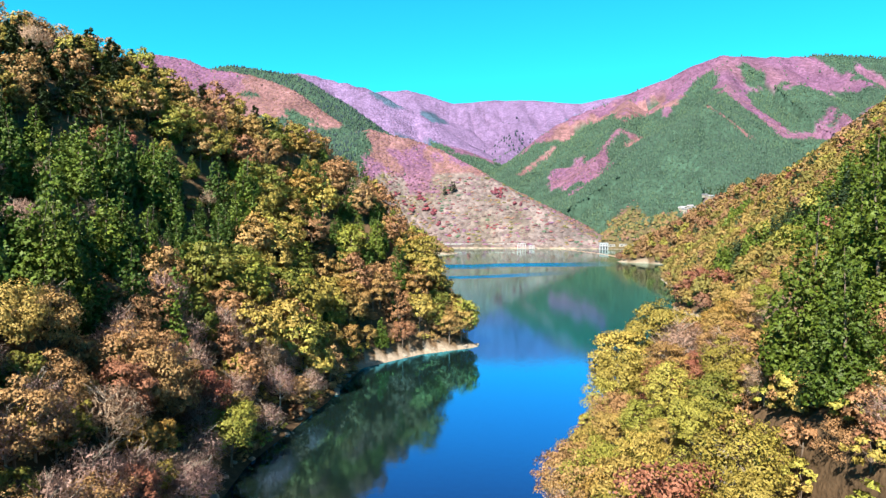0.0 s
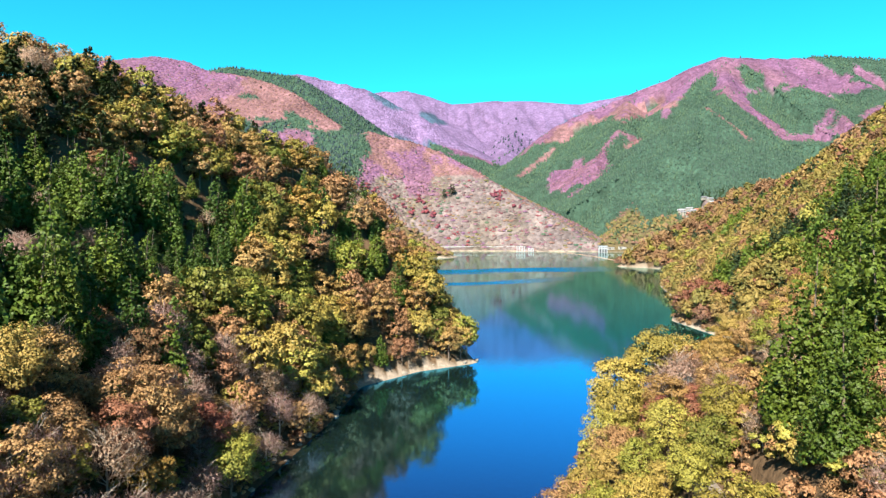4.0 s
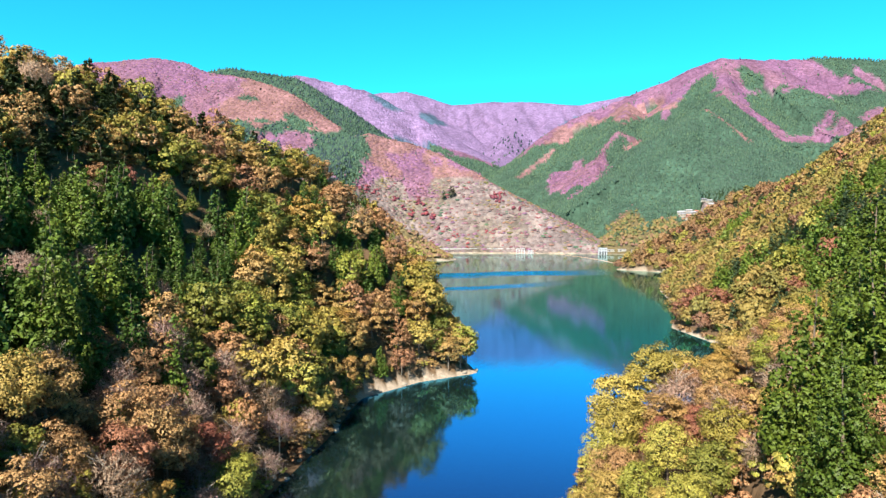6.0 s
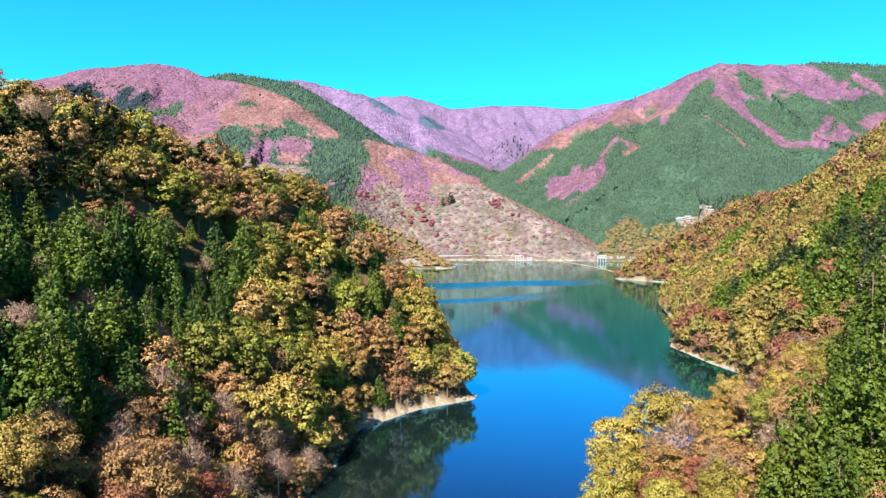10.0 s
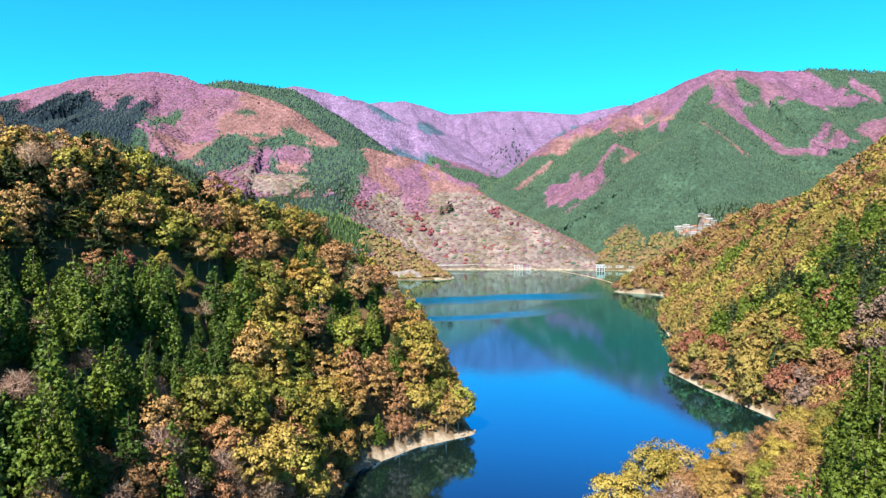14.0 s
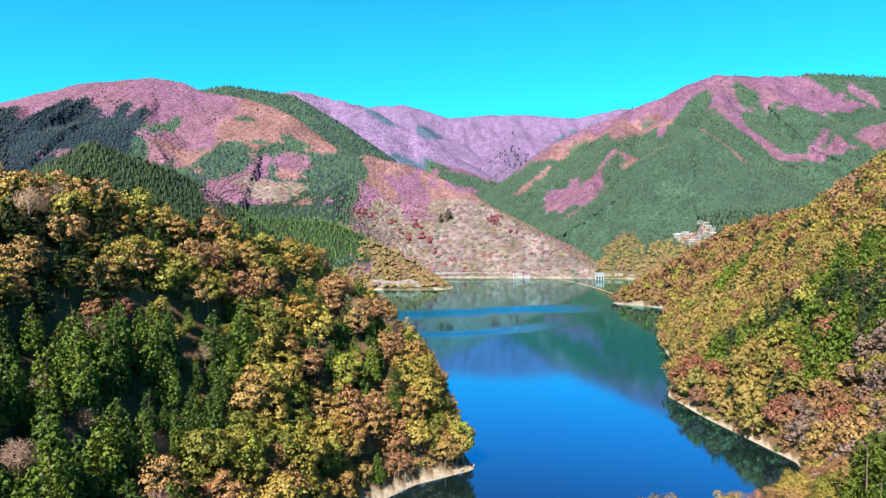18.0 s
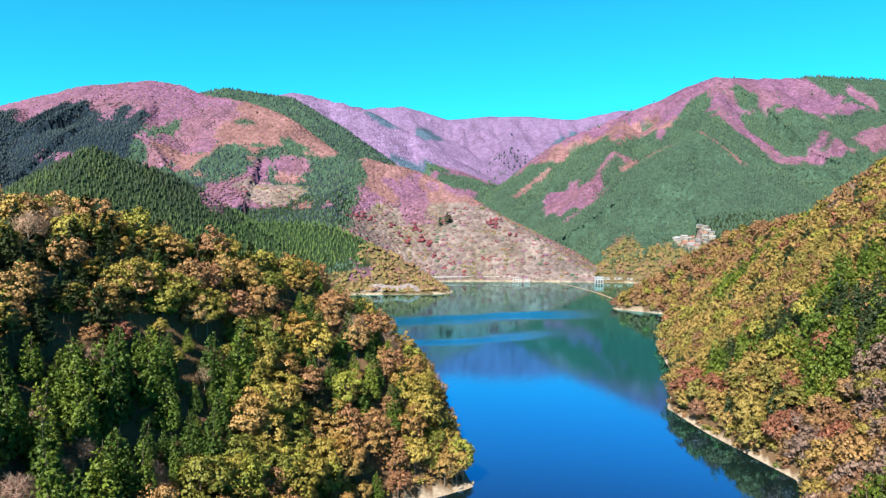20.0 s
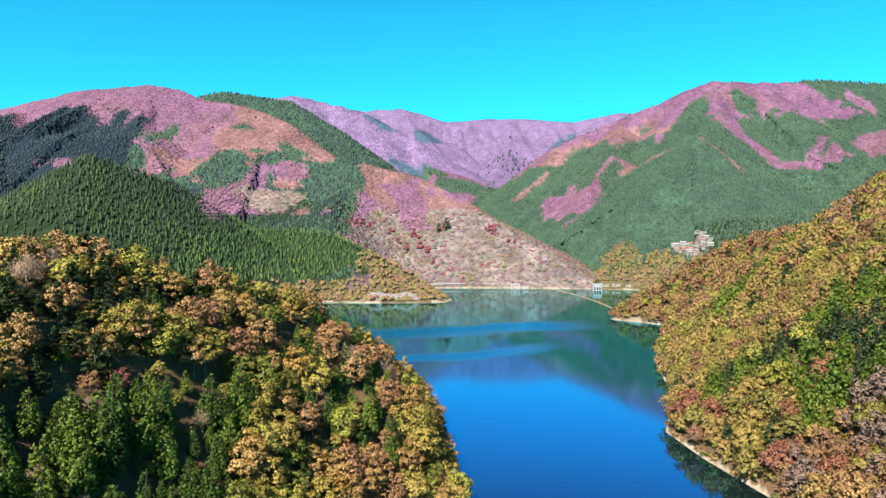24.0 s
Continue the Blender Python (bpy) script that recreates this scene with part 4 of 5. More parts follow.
road_off = px - (34 + 0.12 * (py - 80))
for x, y, z, d, ro in zip(px, py, pz, pd, road_off):
    if d < 3.5 or (abs(ro) < 2.8 and y < 84) or x > y * 0.80 + 8 or min(math.hypot(x - a, y - c) for a, c in stood) < 5.0:
        continue
    dice = rng.random()
    if x > 0.64 * y + 4 and 72 < y < 100:
        key, size = "fine_cedar", rng.uniform(0.9, 1.3)
        if dice > 0.6:
            key, size = "fine_russet" if dice < 0.65 else "bare" if dice < 0.9 else "fine_lime", rng.uniform(0.5, 0.7)
    elif ro > 4:
        key = "fine_russet" if dice < 0.4 else "bare" if dice < 0.7 else "fine_gold"
        size = rng.uniform(0.5, 0.75)
    else:
        key = "fine_gold" if dice < 0.50 else "fine_lime" if dice < 0.82 else "fine_russet" if dice < 0.91 else "fine_scarlet" if dice < 0.95 else "bare"
        size = rng.uniform(0.55, 0.8)
    plant(key, x, y, size, rng.uniform(0.9, 1.1), z)


for key, some in KINDS.items():
    for ob in some[placed[key]:]:
        for o in (*ob.children_recursive, ob):
            bpy.data.objects.remove(o)


# ---- joined woods ----
def joined_woods(name, label, key, px, py, pz, sizes, templates, mat):
    """One mesh of many trees, each with a tint of its own."""
    if not len(px):
        return
    r = np.random.default_rng(len(px))
    verts, tints = [], []
    which = r.integers(0, len(templates), len(px))
    turn = r.uniform(0, 2 * np.pi, len(px))
    tall = r.uniform(0.85, 1.2, len(px))
    tint = np.clip(r.uniform(0, 1, len(px)) * 0.7 + 0.15 + 0.4 * fbm(px, py, 60, 81) + 0.4 * fbm(px, py, 380, 87), 0, 1)
    for k, t in enumerate(templates):
        s = which == k
        c, n_ = np.cos(turn[s])[:, None, None], np.sin(turn[s])[:, None, None]
        q = t[None] * sizes[s][:, None, None, None]
        v = np.stack([q[..., 0] * c - q[..., 1] * n_ + px[s][:, None, None], q[..., 0] * n_ + q[..., 1] * c + py[s][:, None, None],
                      q[..., 2] * tall[s][:, None, None] + pz[s][:, None, None]], -1)
        up = np.broadcast_to(q[..., 5], v.shape[:-1])
        v = np.concatenate([v, np.stack([q[..., 3] * c - q[..., 4] * n_, q[..., 3] * n_ + q[..., 4] * c, up], -1) / sizes[s][:, None, None, None]], -1)
        verts.append(v.reshape(-1, *t.shape[1:]))
        tints.append(np.repeat(tint[s], t.shape[0] * t.shape[1]))
    me = loose_mesh(name, np.concatenate(verts), mat)
    me.attributes.new("tint", "FLOAT", "POINT").data.foreach_set("value", np.concatenate(tints).astype(np.float32))
    tagged(new(name, me), label, "woods", kind="stuff")


r = np.random.default_rng(23)
mid_cedar = [cedar_crown(r, 3.9, 15, 0.5, 240, 1.3) for _ in range(4)]


def dome(r, wide, tall, sides, rings, lift=1.3):
    """A small crown far off, as a faceted lump or cone."""
    a = np.arange(sides + 1) * 2 * np.pi / sides + r.uniform(0, 6)
    jit = r.uniform(0.7, 1.25, (len(rings), sides))
    jit = np.concatenate([jit, jit[:, :1]], 1)
    ring = [np.stack([np.cos(a) * wide * rad * jit[k], np.sin(a) * wide * rad * jit[k], np.full(sides + 1, tall * up)], 1) for k, (rad, up) in enumerate(rings)]
    shell = np.concatenate([np.stack([p[:-1], p[1:], q[1:], q[:-1]], 1) for p, q in zip(ring, ring[1:])])
    out = np.stack([shell[..., 0] / wide, shell[..., 1] / wide, lift * shell[..., 2] / tall - 0.1], -1)
    out += r.normal(0, 0.12, out.shape)
    if lift >= 2:
        out[..., 2] = np.maximum(out[..., 2], 0.45)
    return np.concatenate([shell, out / np.linalg.norm(out, axis=2, keepdims=True)], 2)


LUMP, CONE = ((0.9, -0.1), (1.0, 0.45), (0.62, 0.88), (0.08, 1.0)), ((1.0, 0.0), (0.62, 0.45), (0.05, 1.0))
def lumpy_crown(r, wide, tall, lobes):
    """A rounded crown of several boughs, for trees some way off."""
    lumps = []
    for w in np.concatenate([[(0, 0, 0.55)], sphere_ways(r, lobes, -0.25)]):
        size = r.uniform(0.34, 0.56) * wide
        lump = dome(r, size, size * r.uniform(1.1, 1.6), 5, LUMP)
        lump[..., :3] += np.array((w[0] * wide * 0.62, w[1] * wide * 0.62, tall * max(0.0, 0.12 + 0.36 * w[2])))
        lump[..., 3:] += 0.35 * w
        lump[..., 3:] /= np.linalg.norm(lump[..., 3:], axis=2, keepdims=True)
        lumps.append(lump)
    return np.concatenate(lumps)


mid_broad = [broad_crown(r, 5.4, 8.6, 0.8, 30, 250, 1.15) for _ in range(5)]
small_broad = [lumpy_crown(r, 4.8, 7.0, 3) for _ in range(6)]
small_shrub = [lumpy_crown(r, 3.6, 4.6, 2) for _ in range(6)]
tiny_broad = [dome(r, 4.8, 2.0, 5, ((1.0, -0.4), (0.75, 0.6), (0.06, 1.0)), 2.4) for _ in range(6)]
tiny_cedar = [dome(r, 4.0, 8.5, 4, ((1.0, 0.0), (0.06, 1.0)), 0.8) for _ in range(6)]

# The eastern hill.
px, py = scatter(110, 620, 160, 900, 7.6, 9, 0.45)
pd, pz = shore_distance(px, py), height(px, py)
keep = (pd > 1.2) & (px < py * 0.72 + 18) & (pz < 215)
px, py, pz = px[keep], py[keep], pz[keep]
patch, mottle, dice = fbm(px, py, 110, 91, 3), fbm(px, py, 30, 95, 3), rng.random(len(px))
strip = np.minimum(line_off(px, py, 229, 512, 262, 556), line_off(px, py, 262, 556, 352, 604)) < 13 + 6 * mottle
big = (px > 154 + 0.14 * (py - 240) + 5 * mottle) & (py < 338 + 6 * mottle) & (px - 1.35 * (py - 150) < 110)
green = strip | big | (patch > 0.75)
thin = (py < 262) & (px < 190)
sort = np.where(thin, np.where(dice < 0.28, 6, np.where(dice < 0.72, 1, 0)), np.where(green & (dice < 0.93), 4, np.where(dice < 0.74, 0, np.where(dice < 0.88, 1, np.where(dice < 0.90, 2, np.where(dice < 0.945, 3, 5))))))
for kind_at, reach, spots in ((5, 9, ((354, 558), (308, 465), (269, 483), (249, 462), (173, 325), (255, 381), (198, 302), (196, 284), (272, 447), (224, 459), (180, 333), (300, 520), (330, 545))),
                              (2, 5.0, ((154, 280), (146, 241), (127, 280), (131, 341), (141, 320), (187, 355), (171, 289), (141, 265)))):
    for ax, ay in spots:
        sort = np.where((np.hypot(px - ax, py - ay) < reach) & (dice < 0.9), kind_at, sort)
sort = np.where((pz > 112 + 22 * mottle) & (py > 500) & ~strip & (dice < 0.55), np.where(dice < 0.3, 1, 6), sort)
sort = np.where(strip & (dice < 0.9), 7, sort)
sort = np.where((sort == 4) & (py > 262) & (rng.random(len(px)) < 0.55), 7, sort)
cape = (py > 640) & ~green
sort = np.where(cape & (sort == 0) & (dice < 0.5), 1, sort)
fine_broad = [broad_crown(r, 5.4, 9.5, 1.5, 40, 820, 0.68) for _ in range(6)]
fine_cedar = [cedar_crown(r, 4.2, 17, 0.0, 700, 0.8) for _ in range(4)]
for k, (key, name, label, cone) in enumerate([
        ("gold", "golden_woods", "golden olive autumn woods on the hillside", False),
        ("russet", "russet_woods", "russet brown autumn woods on the hillside", False),
        ("scarlet", "maple_woods", "scattered red maples among the hillside woods", False),
        ("lime", "yellow_green_woods", "yellow-green woods on the hillside", False),
        ("cedar", "cedar_woods", "green cedar plantation on the hillside", True),
        ("pine", "pine_woods", "dark pines scattered over the hillside", True),
        ("twig", "leafless_woods", "leafless grey-brown woods above the cove", False),
        ("fresh", "fresh_green_woods", "bright green strip of conifers down the hillside", True)]):
    for close in (True, False):
        s = (sort == k) & ((py < 430) == close)
        shapes = (fine_cedar if cone else fine_broad) if close else (mid_cedar if cone else mid_broad)
        joined_woods(name, label, key, px[s], py[s], pz[s] - 0.3, rng.uniform(0.85, 1.4, s.sum()) * (0.85 if cone else 1.0), shapes, wood[key])

# Undergrowth between them, down to the water.
ux, uy = scatter(110, 320, 160, 430, 4.8, 53, 0.5)
ud, uz = shore_distance(ux, uy), height(ux, uy)
keep = (ud > 0.8) & (ux < uy * 0.72 + 18) & (uz < 120)
ux, uy, uz, ud, under = ux[keep], uy[keep], uz[keep], ud[keep], rng.random(int(keep.sum()))
bush = [broad_crown(r, 3.0, 3.6, 0.0, 16, 80, 1.0) for _ in range(4)]
for name, label, s, mat in (("golden_undergrowth", "golden olive bushes between the hillside trees", under < 0.5, "gold"),
                            ("russet_undergrowth", "russet bushes between the hillside trees", (under >= 0.5) & (under < 0.82), "russet"),
                            ("green_undergrowth", "green bushes between the hillside trees", under >= 0.82, "fresh")):
    joined_woods(name, label, "", ux[s], uy[s], uz[s] - 0.2, rng.uniform(0.7, 1.2, int(s.sum())) * np.where(ud[s] < 5, 0.7, 1.0), bush, wood[mat])

# The middle distance and the mountains, only where the valley lies open.
low_shrub = [dome(r, 4.2, 1.9, 6, ((1.0, -0.3), (0.95, 0.3), (0.6, 0.8), (0.06, 1.0)), 2.0) for _ in range(8)]
thin_cedar = [dome(r, 2.3, 8.6, 4, CONE, 0.6) for _ in range(6)]
for tag, y0, y1, gap, broad, cone, grow in (("near", 880, 1500, 5.6, small_broad, tiny_cedar, 0.8), ("middle", 1500, 2150, 7.2, tiny_broad, tiny_cedar, 0.85),
                                            ("far", 2150, 2700, 9.0, tiny_broad, tiny_cedar, 1.0)):
    px, py = scatter(-0.78 * y1, 0.78 * y1, y0, y1, gap, int(y0), 0.95)
    keep = np.abs(px) < 0.76 * py
    px, py = px[keep], py[keep]
    pd, pz = shore_distance(px, py), height(px, py)
    keep = (pd > 5) & (pz > 3) & ~((np.abs(px - 350) < 34) & (np.abs(py - 1256 + 0.25 * (px - 350)) < 10))
    px, py, pz = px[keep], py[keep], pz[keep]
    kind, dice = land_cover(px + rng.normal(0, 7, len(px)), py + rng.normal(0, 9, len(px)), pz), rng.random(len(px))
    shore_wood = ((pz < 30) & (py < 1110)) | ((kind == 2) & (py < 1262) & (px < 45))
    size = rng.uniform(0.55, 1.15, len(px)) * grow
    lead = np.stack([tent(px, py, *some) for some in RIDGES]).argmax(0)
    spur = lead == 0
    # dark conifers, and the western face, whose shade is given as foliage colour
    dark_or_shade_toned = ((px < -740 - 0.2 * (py - 1600)) & (py > 1450)) | ((px < -520) & (py <= 1450) & ~spur) | ((lead == 4) & (dice < 0.5))
    dark_or_shade_toned |= (px < -200) & (py < 1650) & ~spur & (dice < 0.45)
    # the spur's lit flank, painted by a brighter foliage tone
    sunlit_toned = px > -400 + 60 * fbm(px, py, 70, 27, 3) + 0.5 * (pz - 80)
    mixed = (kind == 2) & (px > 180) & (pz < 115) & (py < 1500)
    bare_share = {"near": 0.6, "middle": 0.8, "far": 0.0}[tag]
    plans = [
        ("cedar", "green_conifer_woods", "green conifer plantation on the mountain slopes", ((kind == 0) | ((kind == 1) & (dice < 0.025))) & ~shore_wood & ~dark_or_shade_toned & ~spur, cone, "green"),
        ("cedar", "spur_conifer_woods", "green conifer plantation on the lakeside spur, in a darker tone than the lit flank", (kind == 0) & ~shore_wood & ~dark_or_shade_toned & spur & ~sunlit_toned, thin_cedar, "ridge"),
        ("cedar", "flank_conifer_woods", "bright green conifers on the spur's lakeward flank, with sunlight in their colour", (kind == 0) & ~shore_wood & ~dark_or_shade_toned & spur & sunlit_toned, thin_cedar, "flank"),
        ("cedar", "old_conifer_woods", "dark blue-green conifers high on the mountain, with the western face's shade in their colour", (kind == 0) & ~shore_wood & dark_or_shade_toned, cone, "deep"),
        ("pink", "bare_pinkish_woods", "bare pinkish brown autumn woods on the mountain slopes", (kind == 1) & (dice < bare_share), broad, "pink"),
        ("orange", "orange_autumn_woods", "orange autumn woods on the mountain slopes", (kind == 2) & ~mixed & ~shore_wood & (dice < bare_share), broad, "orange"),
        ("gold", "shore_woods", "golden autumn woods along the far shore", shore_wood & (kind != 3) & (dice < 0.6), broad, "mixed"),
        ("gold", "mixed_autumn_woods", "mixed golden and green woods below the hamlet", mixed & (dice < 0.55), broad, "mixed"),
        ("cedar", "hamlet_conifers", "dark conifers among the woods below the hamlet", mixed & (dice >= 0.84), cone, "ridge"),
    ]
    if tag == "near":
        scrub = kind == 3
        clump = np.clip(0.5 + 0.75 * fbm(px, py, 34, 101, 3) + 0.35 * (dice - 0.5), 0, 0.999)
        size = np.where(scrub, size * rng.uniform(0.45, 1.15, len(px)), size)
        bands = [("tan_scrub", "tan and russet scrub on the terraced hillside", 0.0, 0.22, "mixed"), ("grey_scrub", "leafless pinkish grey scrub on the terraced hillside", 0.62, 0.80, "haze"),
                 ("maroon_scrub", "maroon shrubs scattered over the terraced hillside", 0.80, 0.90, "maroon"), ("olive_scrub", "olive shrubs scattered over the terraced hillside", 0.22, 0.30, "olive"), ("brown_scrub", "orange-brown scrub on the terraced hillside", 0.34, 0.46, "orange"),
                 ("dark_green_scrub", "dark green shrubs scattered over the terraced hillside", 0.94, 1.0, "green"), ("pink_scrub", "pinkish shrubs on the terraced hillside", 0.50, 0.62, "pink")]
        # thickets of maroon and crimson shrubs, and a few dark evergreens
        thicket = np.min([np.hypot((px - a) / c, (py - b) / c) for a, b, c in ((-190, 1370, 14), (-172, 1395, 15), (-150, 1416, 14), (-160, 1428, 12), (-104, 1424, 9), (-85, 1409, 9), (-64, 1398, 9), (-49, 1433, 10), (-21, 1392, 8), (-36, 1407, 9),
                                                                                       (52, 1316, 8), (-89, 1371, 8), (116, 1447, 11), (137, 1440, 12), (122, 1431, 9), (120, 1386, 8), (95, 1345, 7), (30, 1340, 7), (-10, 1360, 7), (160, 1400, 7))], 0)
        hedge = scrub & (thicket < 1)
        plans += [("", name, label, scrub & ~hedge & (clump >= lo) & (clump < hi) & (rng.random(len(px)) < share), low_shrub, mat)
                  for (name, label, lo, hi, mat), share in zip(bands, (0.5, 0.6, 0.45, 0.55, 0.55, 0.5, 0.5))]
        plans += [("", "crimson_scrub", "crimson and maroon thickets on the terraced hillside", hedge & (dice < 0.75), small_shrub, "maroon")]
    if tag == "middle":
        knoll = (px > -250) & (px < 180) & (py < 1700) & (dice < 0.9)
        plans += [("", "knoll_pinkish_woods", "reddish brown bare woods on the knoll", knoll & (kind == 1) & (dice < 0.3), small_shrub, "pink"),
                  ("", "knoll_orange_woods", "orange brown autumn woods on the knoll", knoll & (kind == 2) & (dice < 0.3), small_shrub, "orange")]
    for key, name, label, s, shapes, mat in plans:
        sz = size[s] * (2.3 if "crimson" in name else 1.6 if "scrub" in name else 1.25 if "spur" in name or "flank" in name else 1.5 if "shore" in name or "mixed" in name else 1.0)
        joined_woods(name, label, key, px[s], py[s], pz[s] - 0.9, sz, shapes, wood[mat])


# Single dark conifers up the bare far valley.
px, py = scatter(-120, 900, 2800, 4300, 44, 67, 0.5)
pz = height(px, py)
s = (np.abs(px - 0.13 * py - 60) < 260) & (fbm(px, py, 260, 19, 3) > 0.12) & (pz > 150)
joined_woods("far_conifers", "single dark conifers on the bare far slopes", "", px[s], py[s], pz[s] - 0.5, rng.uniform(1.2, 2.2, int(s.sum())), tiny_cedar, wood["deep"])


# ---- things along the far shore ----
def box(w, d, h, x=0.0, y=0.0, z=0.0, bevel=0.0):
    """A bevelled block standing on z, about x, y."""
    bm = bmesh.new()
    bmesh.ops.create_cube(bm, size=1, matrix=Matrix.Translation((x, y, z + h / 2)) @ Matrix.Diagonal((w, d, h, 1)))
    if bevel:
        bmesh.ops.bevel(bm, geom=bm.edges[:], offset=bevel, segments=1, affect="EDGES")
    return bm


def bm_part(name, bm, mat, parent, label=""):
    me = bpy.data.meshes.new(name)
    bm.to_mesh(me)
    bm.free()
    me.materials.append(mat)
    return part(name, me, parent, label)


# The intake tower: a gatehouse on tall piers in the water.
tower = tagged(new("intake_tower"), "white concrete intake tower with gatehouse on tall piers in the lake", "tower")
tower.matrix_basis = pose(303, 1222, 0, 0, 0, -8)
bm_part("base_slab", box(16.5, 13, 9.6, 0, 0, -9, 0.15), concrete, tower)
# a dark block stands for the shade in the openings between the piers
bm_part("gate_shaft", box(13.5, 9, 6.0, 0, 0.8, 0.6, 0.1), dark_gap, tower, "dark block standing for the shaded openings between the piers")
for x in (-7.2, -2.4, 2.4, 7.2):
    for y in (-5, 5):
        bm_part("pier", box(1.4, 2.0, 6.0, x, y, 0.6, 0.12), white_paint, tower)
bm_part("brace", box(15, 0.8, 0.6, 0, -4.6, 3.2, 0.06), concrete, tower)
deck = bm_part("deck", box(17.5, 13, 0.8, 0, 0, 6.6, 0.12), white_paint, tower)
gatehouse = bm_part("gatehouse", box(15.5, 11, 5.0, 0, 0, 7.4, 0.15), white_paint, tower)
bm_part("roof", box(17.5, 12.6, 0.8, 0, 0, 12.4, 0.15), white_paint, tower)
for x in (-5, 0, 5):
    bm_part("window", box(2.2, 0.3, 1.4, x, -5.6, 9.2, 0.05), dark_gap, gatehouse, "dark glazed window")
for x in (-8.4, -4.2, 0, 4.2, 8.4):
    bm_part("rail_post", box(0.2, 0.2, 1.2, x, -6.3, 7.4), white_paint, deck)
bm_part("handrail", box(17, 0.15, 0.15, 0, -6.3, 8.5), white_paint, deck)
bridge = tagged(new("service_bridge"), "narrow concrete footbridge from the intake tower to the shore", "bridge")
bridge.matrix_basis = pose(305, 1222, 0, 0, 0, -8)
bm_part("walkway", box(3, 34, 0.9, 0, 23, 6.4, 0.1), concrete, bridge)
for y in (16, 30):
    bm_part("pier", box(1.2, 1.6, 12.4, 0, y, -6, 0.1), concrete, bridge)
for x in (-1.4, 1.4):
    bm_part("handrail", box(0.15, 34, 1.1, x, 23, 7.3, 0.02), white_paint, bridge)

# White slipway frames by the shore.
for k, (x, y, w, h) in enumerate(((152, 1254, 15, 11), (172, 1256, 9, 7))):
    frame_ob = tagged(new("slipway_frame"), "white painted steel slipway frame standing at the water's edge", "frame", "slipway frames")
    frame_ob.matrix_basis = pose(x, y, 0)
    for sx_ in (-w / 2, -w / 6, w / 6, w / 2):
        bm_part("post", box(0.9, 0.9, h + 4, sx_, 0, -4, 0.06), white_paint, frame_ob)
    for z in (0.6, h * 0.5, h - 0.6):
        bm_part("beam", box(w + 2, 0.8, 0.8, 0, 0, z, 0.06), white_paint, frame_ob)
    bm_part("platform", box(w + 3, 7, 0.6, 0, 2, 0.4, 0.06), concrete, frame_ob)

# The floating boom: a sagging string of floats from the far shore to the cape.
boom = tagged(new("floating_boom"), "long string of faded orange floats across the bay", "boom")
float_mesh = bpy.data.meshes.new("float")
fb = bmesh.new()
bmesh.ops.create_cone(fb, cap_ends=True, segments=8, radius1=0.5, radius2=0.5, depth=4.2, matrix=Matrix.Rotation(radians(90), 4, "X"))
bmesh.ops.bevel(fb, geom=[e for e in fb.edges if len(e.link_faces) == 2 and e.calc_face_angle() > 1], offset=0.25, segments=1, affect="EDGES")
fb.to_mesh(float_mesh)
fb.free()
float_mesh.materials.append(buoy_orange)
cable = []
COUNT = 72
for k in range(COUNT):
    t = k / (COUNT - 1)
    x, y = 222 + 26 * t + 14 * math.sin(math.pi * t), 1266 - 400 * t
    cable.append((x, y, 0.1))
    ob = part("float", float_mesh, boom)
    ob.matrix_basis = pose(x, y, 0.2, 0, 0, -4 + 8 * (t - 0.5))
bm_part_mesh = mesh_of("cable", *tube(cable, [0.12] * COUNT, 4), dark_gap)
part("cable", bm_part_mesh, boom)

# The shore road's retaining wall, panel by panel.
road_wall = tagged(new("retaining_wall"), "pale grey concrete retaining wall of the far shore road", "wall", kind="structure")
panel = bpy.data.meshes.new("panel")
pb = box(11.6, 1.2, 4.6, 0, 0, 0, 0.12)
pb.to_mesh(panel)
pb.free()
panel.materials.append(concrete)
cap_mesh = bpy.data.meshes.new("guardrail")
pb = box(11.9, 0.3, 0.9, 0, 0, 4.9, 0.05)
pb.to_mesh(cap_mesh)
pb.free()
cap_mesh.materials.append(white_paint)
for k in range(30):
    t = k / 29
    x = -16 + 362 * t
    y = 1292 - 30 * max(t - 0.25, 0) / 0.75 * 1.05 + 17
    turn = 0 if t < 0.25 else -6.5
    z = 3.6
    for name, me in (("panel", panel), ("guardrail", cap_mesh)):
        ob = part(name, me, road_wall)
        ob.matrix_basis = pose(x, y, z, 0, 0, turn)

# A rubble face above the western terrace.
r = np.random.default_rng(31)
rubble = tagged(new("rubble_slope"), "pale grey rubble slope above the lakeside terrace", "rubble", kind="stuff")
verts, fs = [], []
nx, nz = 34, 9
for j in range(nz):
    for i in range(nx):
        u, v = i / (nx - 1), j / (nz - 1)
        top = 15 * math.sin(math.pi * u) ** 0.7 * (0.75 + 0.25 * math.sin(u * 9))
        verts.append((-122 + 96 * u, 1024 + 14 * v + r.normal(0, 0.8), 4 + top * v + r.normal(0, 0.5)))
        if i and j:
            a = j * nx + i
            fs.append((a - nx - 1, a - nx, a, a - 1))
part("rock_face", mesh_of("rock_face", verts, fs, rock_grey), rubble)


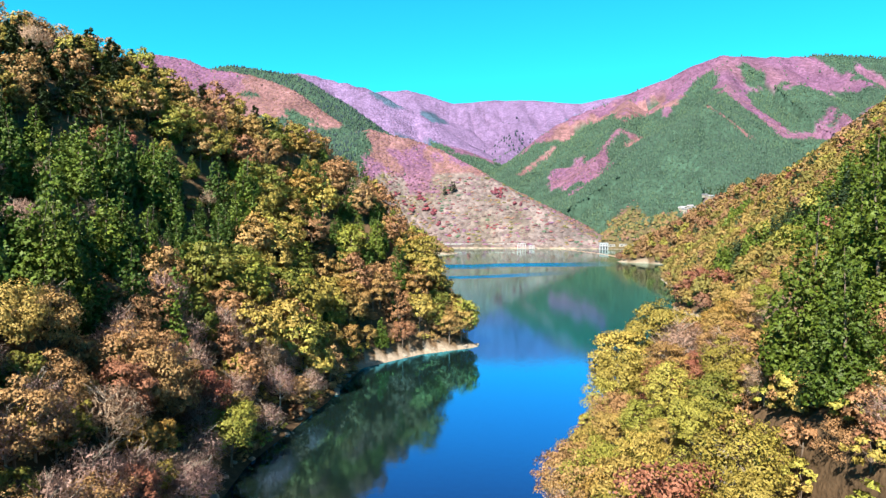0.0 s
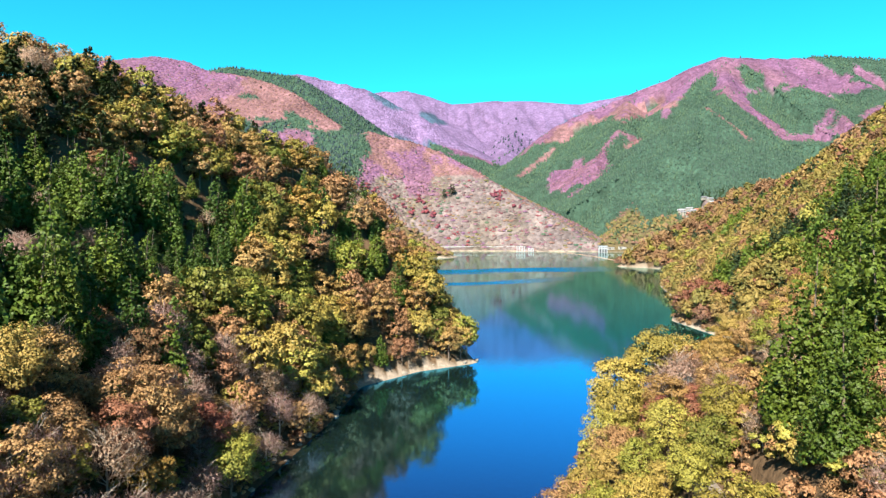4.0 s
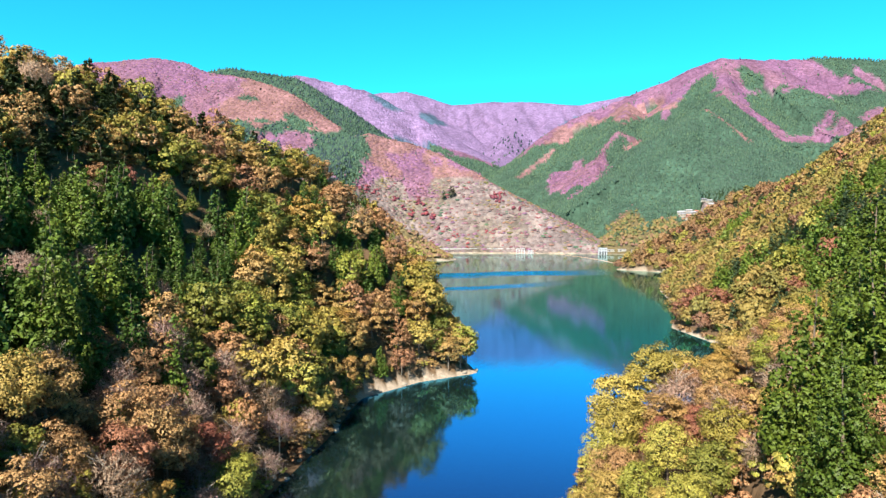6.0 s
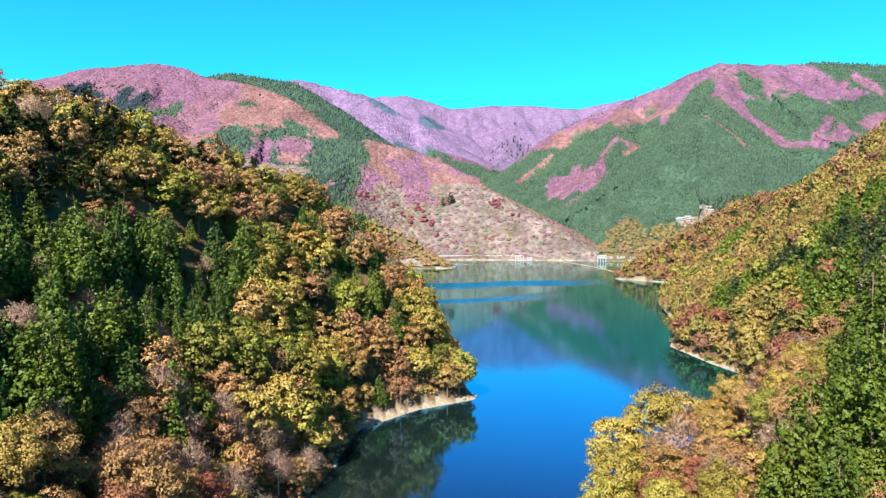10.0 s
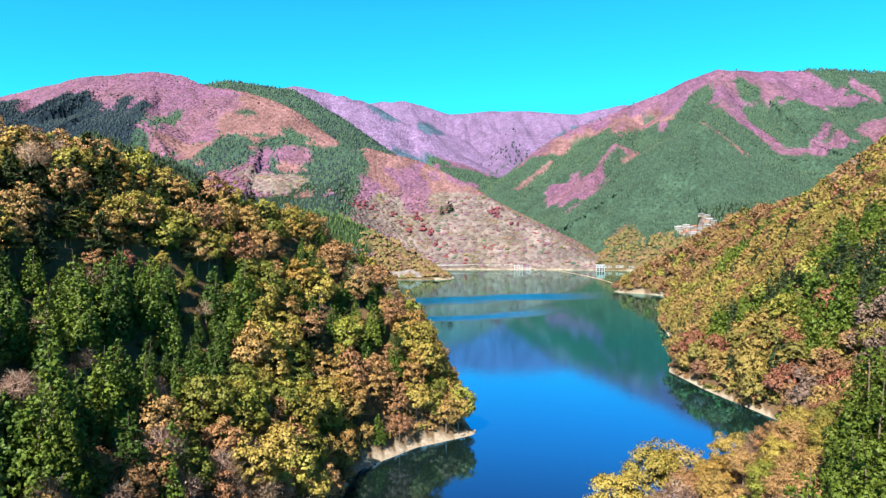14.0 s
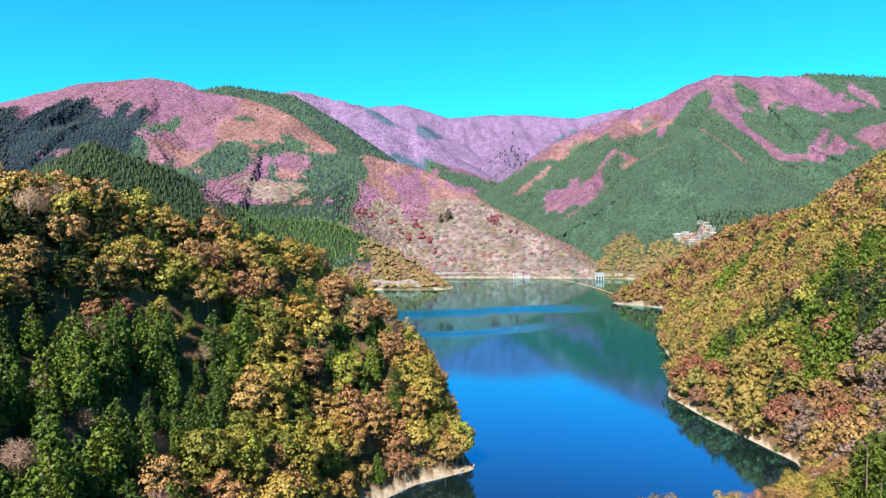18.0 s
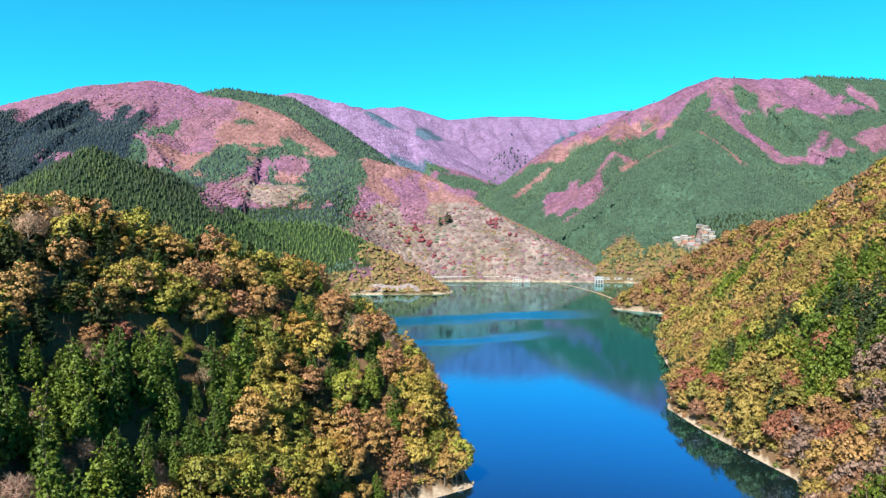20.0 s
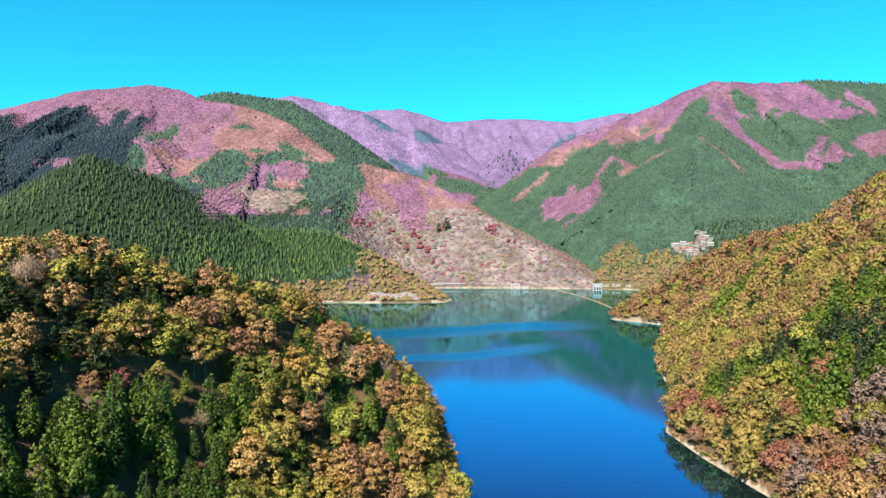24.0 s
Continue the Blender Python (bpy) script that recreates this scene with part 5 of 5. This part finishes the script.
# The hamlet on its shelf.
def house(w, d, h, roof_mat):
    ob = tagged(new("house"), "small two-storey hillside house with pale walls and a pitched roof", "house", "houses of the hillside hamlet")
    wall = bm_part("wall", box(w, d, h, 0, 0, -2, 0.08), plaster, ob)
    bm = bmesh.new()
    o, rise = 0.9, d * 0.32
    vs = [bm.verts.new(v) for v in ((-w / 2 - o, -d / 2 - o, h - 2.2), (w / 2 + o, -d / 2 - o, h - 2.2), (w / 2 + o, d / 2 + o, h - 2.2), (-w / 2 - o, d / 2 + o, h - 2.2),
                                    (-w / 2 - o, 0, h - 2.2 + rise), (w / 2 + o, 0, h - 2.2 + rise))]
    for q in ((0, 1, 5, 4), (2, 3, 4, 5), (1, 2, 5), (3, 0, 4), (3, 2, 1, 0)):
        bm.faces.new([vs[i] for i in q])
    bm_part("roof", bm, roof_mat, ob)
    for z in (0.2, 2.9):
        for x in (-w * 0.28, w * 0.28):
            bm_part("window", box(1.9, 0.2, 1.2, x, -d / 2 - 0.06, z), dark_gap, wall, "dark glazed window")
    bm_part("door", box(1.1, 0.2, 2.0, 0, -d / 2 - 0.06, -0.4), dark_gap, wall, "dark wooden door")
    return ob


homes = [house(11, 7, 6.8, tile_roof), house(9, 7, 6.6, rust_roof), house(12.5, 7.5, 6.6, pale_roof)]
homes[2]["label"] = "long hillside house with pale walls and a bright metal roof"
homes[1]["label"] = "small hillside house with pale walls and a rust red roof"
first = [True] * 3
r = np.random.default_rng(44)
lots = []
while len(lots) < 24:
    x, y = 518 + r.uniform(-38, 38), 1386 + r.uniform(-36, 36)
    if math.hypot((x - 518) / 38, (y - 1386) / 36) < 1 and all(math.hypot(x - u, y - v) > 11.5 for u, v in lots):
        lots.append((x, y))
for x, y in lots:
    which = int(r.choice([0, 0, 2, 2, 1]))
    m = pose(x + 30, y, float(height(np.array([x + 30.0]), np.array([y]))[0]) + 1.5, 0, 0, r.uniform(-40, 40))
    if first[which]:
        homes[which].matrix_basis, first[which] = m, False
    else:
        copy_thing(homes[which], m)

# Low boat sheds at the landing by the intake tower.
for x, y, w, turn in ((329, 1263, 12, -8), (350, 1259, 15, -10), (371, 1252, 10, -14)):
    shed = tagged(new("boat_shed"), "low boat shed with pale walls and a flat metal roof", "shed", "boat sheds at the landing")
    shed.matrix_basis = pose(x, y, float(height(np.array([x]), np.array([y - 3.0]))[0]) - 0.1, 0, 0, turn)
    bm_part("footing", box(w + 2, 9, 3.0, 0, 0, -2.6, 0.1), concrete, shed)
    wall = bm_part("wall", box(w, 6, 3.2, 0, 0, 0.4, 0.08), plaster, shed)
    bm_part("roof", box(w + 1.2, 7.2, 0.4, 0, 0, 3.6, 0.1), pale_roof, shed)
    bm_part("door", box(3.0, 0.2, 2.4, -w * 0.2, -3.06, 0.45), dark_gap, wall, "dark roller door")
    bm_part("window", box(1.6, 0.2, 0.9, w * 0.25, -3.06, 1.7), dark_gap, wall, "dark glazed window")

# Rocks along the western bank.
rock_shapes = []
for k in range(4):
    bm = bmesh.new()
    bmesh.ops.create_icosphere(bm, subdivisions=2, radius=1)
    for v in bm.verts:
        v.co *= 1 + 0.35 * noise.noise(v.co * 1.3 + Vector((k * 7.1, 0, 0)))
        v.co.z *= 0.6
    me = bpy.data.meshes.new("rock")
    bm.to_mesh(me)
    bm.free()
    me.materials.append(rock_pale)
    rock_shapes.append(me)
sx, sy = scatter(-48, 14, 60, 240, 3.2, 19, 0.5)
sd = shore_distance(sx, sy)
for x, y, d in zip(sx, sy, sd):
    if -0.2 < d < 2.6 and rng.random() < 0.6:
        ob = tagged(new("rock", rock_shapes[int(rng.integers(4))]), "pale weathered boulder at the water's edge", "rock", "rocks along the bank")
        s = rng.uniform(0.35, 1.1)
        z = max(float(height(np.array([x]), np.array([y]))[0]), 0)
        ob.matrix_basis = pose(x, y, z + 0.1, rng.uniform(-15, 15), rng.uniform(-15, 15), rng.uniform(0, 360)) @ Matrix.Diagonal((s, s, s, 1))

# The track on the near eastern bank, with its white marker posts.
verts, fs = [], []
for k in range(18):
    y = 42 + k * 2.6
    x = 34 + 0.12 * (y - 80)
    for s in (-1.9, 1.9):
        verts.append((x + s, y, 15.62))
    if k:
        fs.append((2 * k - 2, 2 * k - 1, 2 * k + 1, 2 * k))
tagged(new("road", mesh_of("road", verts, fs, asphalt)), "narrow worn lakeside road under the trees", "road", kind="structure")
for k in range(6):
    y = 62 + k * 4.2
    post = tagged(new("marker_post"), "short white roadside marker post", "post", "posts along the road")
    post.matrix_basis = pose(34 + 0.12 * (y - 80) - 2.3, y, 15.5)
    bm_part("shaft", box(0.22, 0.22, 1.05, 0, 0, -0.1, 0.03), white_paint, post)
    bm_part("cap", box(0.28, 0.28, 0.12, 0, 0, 0.95, 0.03), buoy_orange, post, "orange reflector cap")
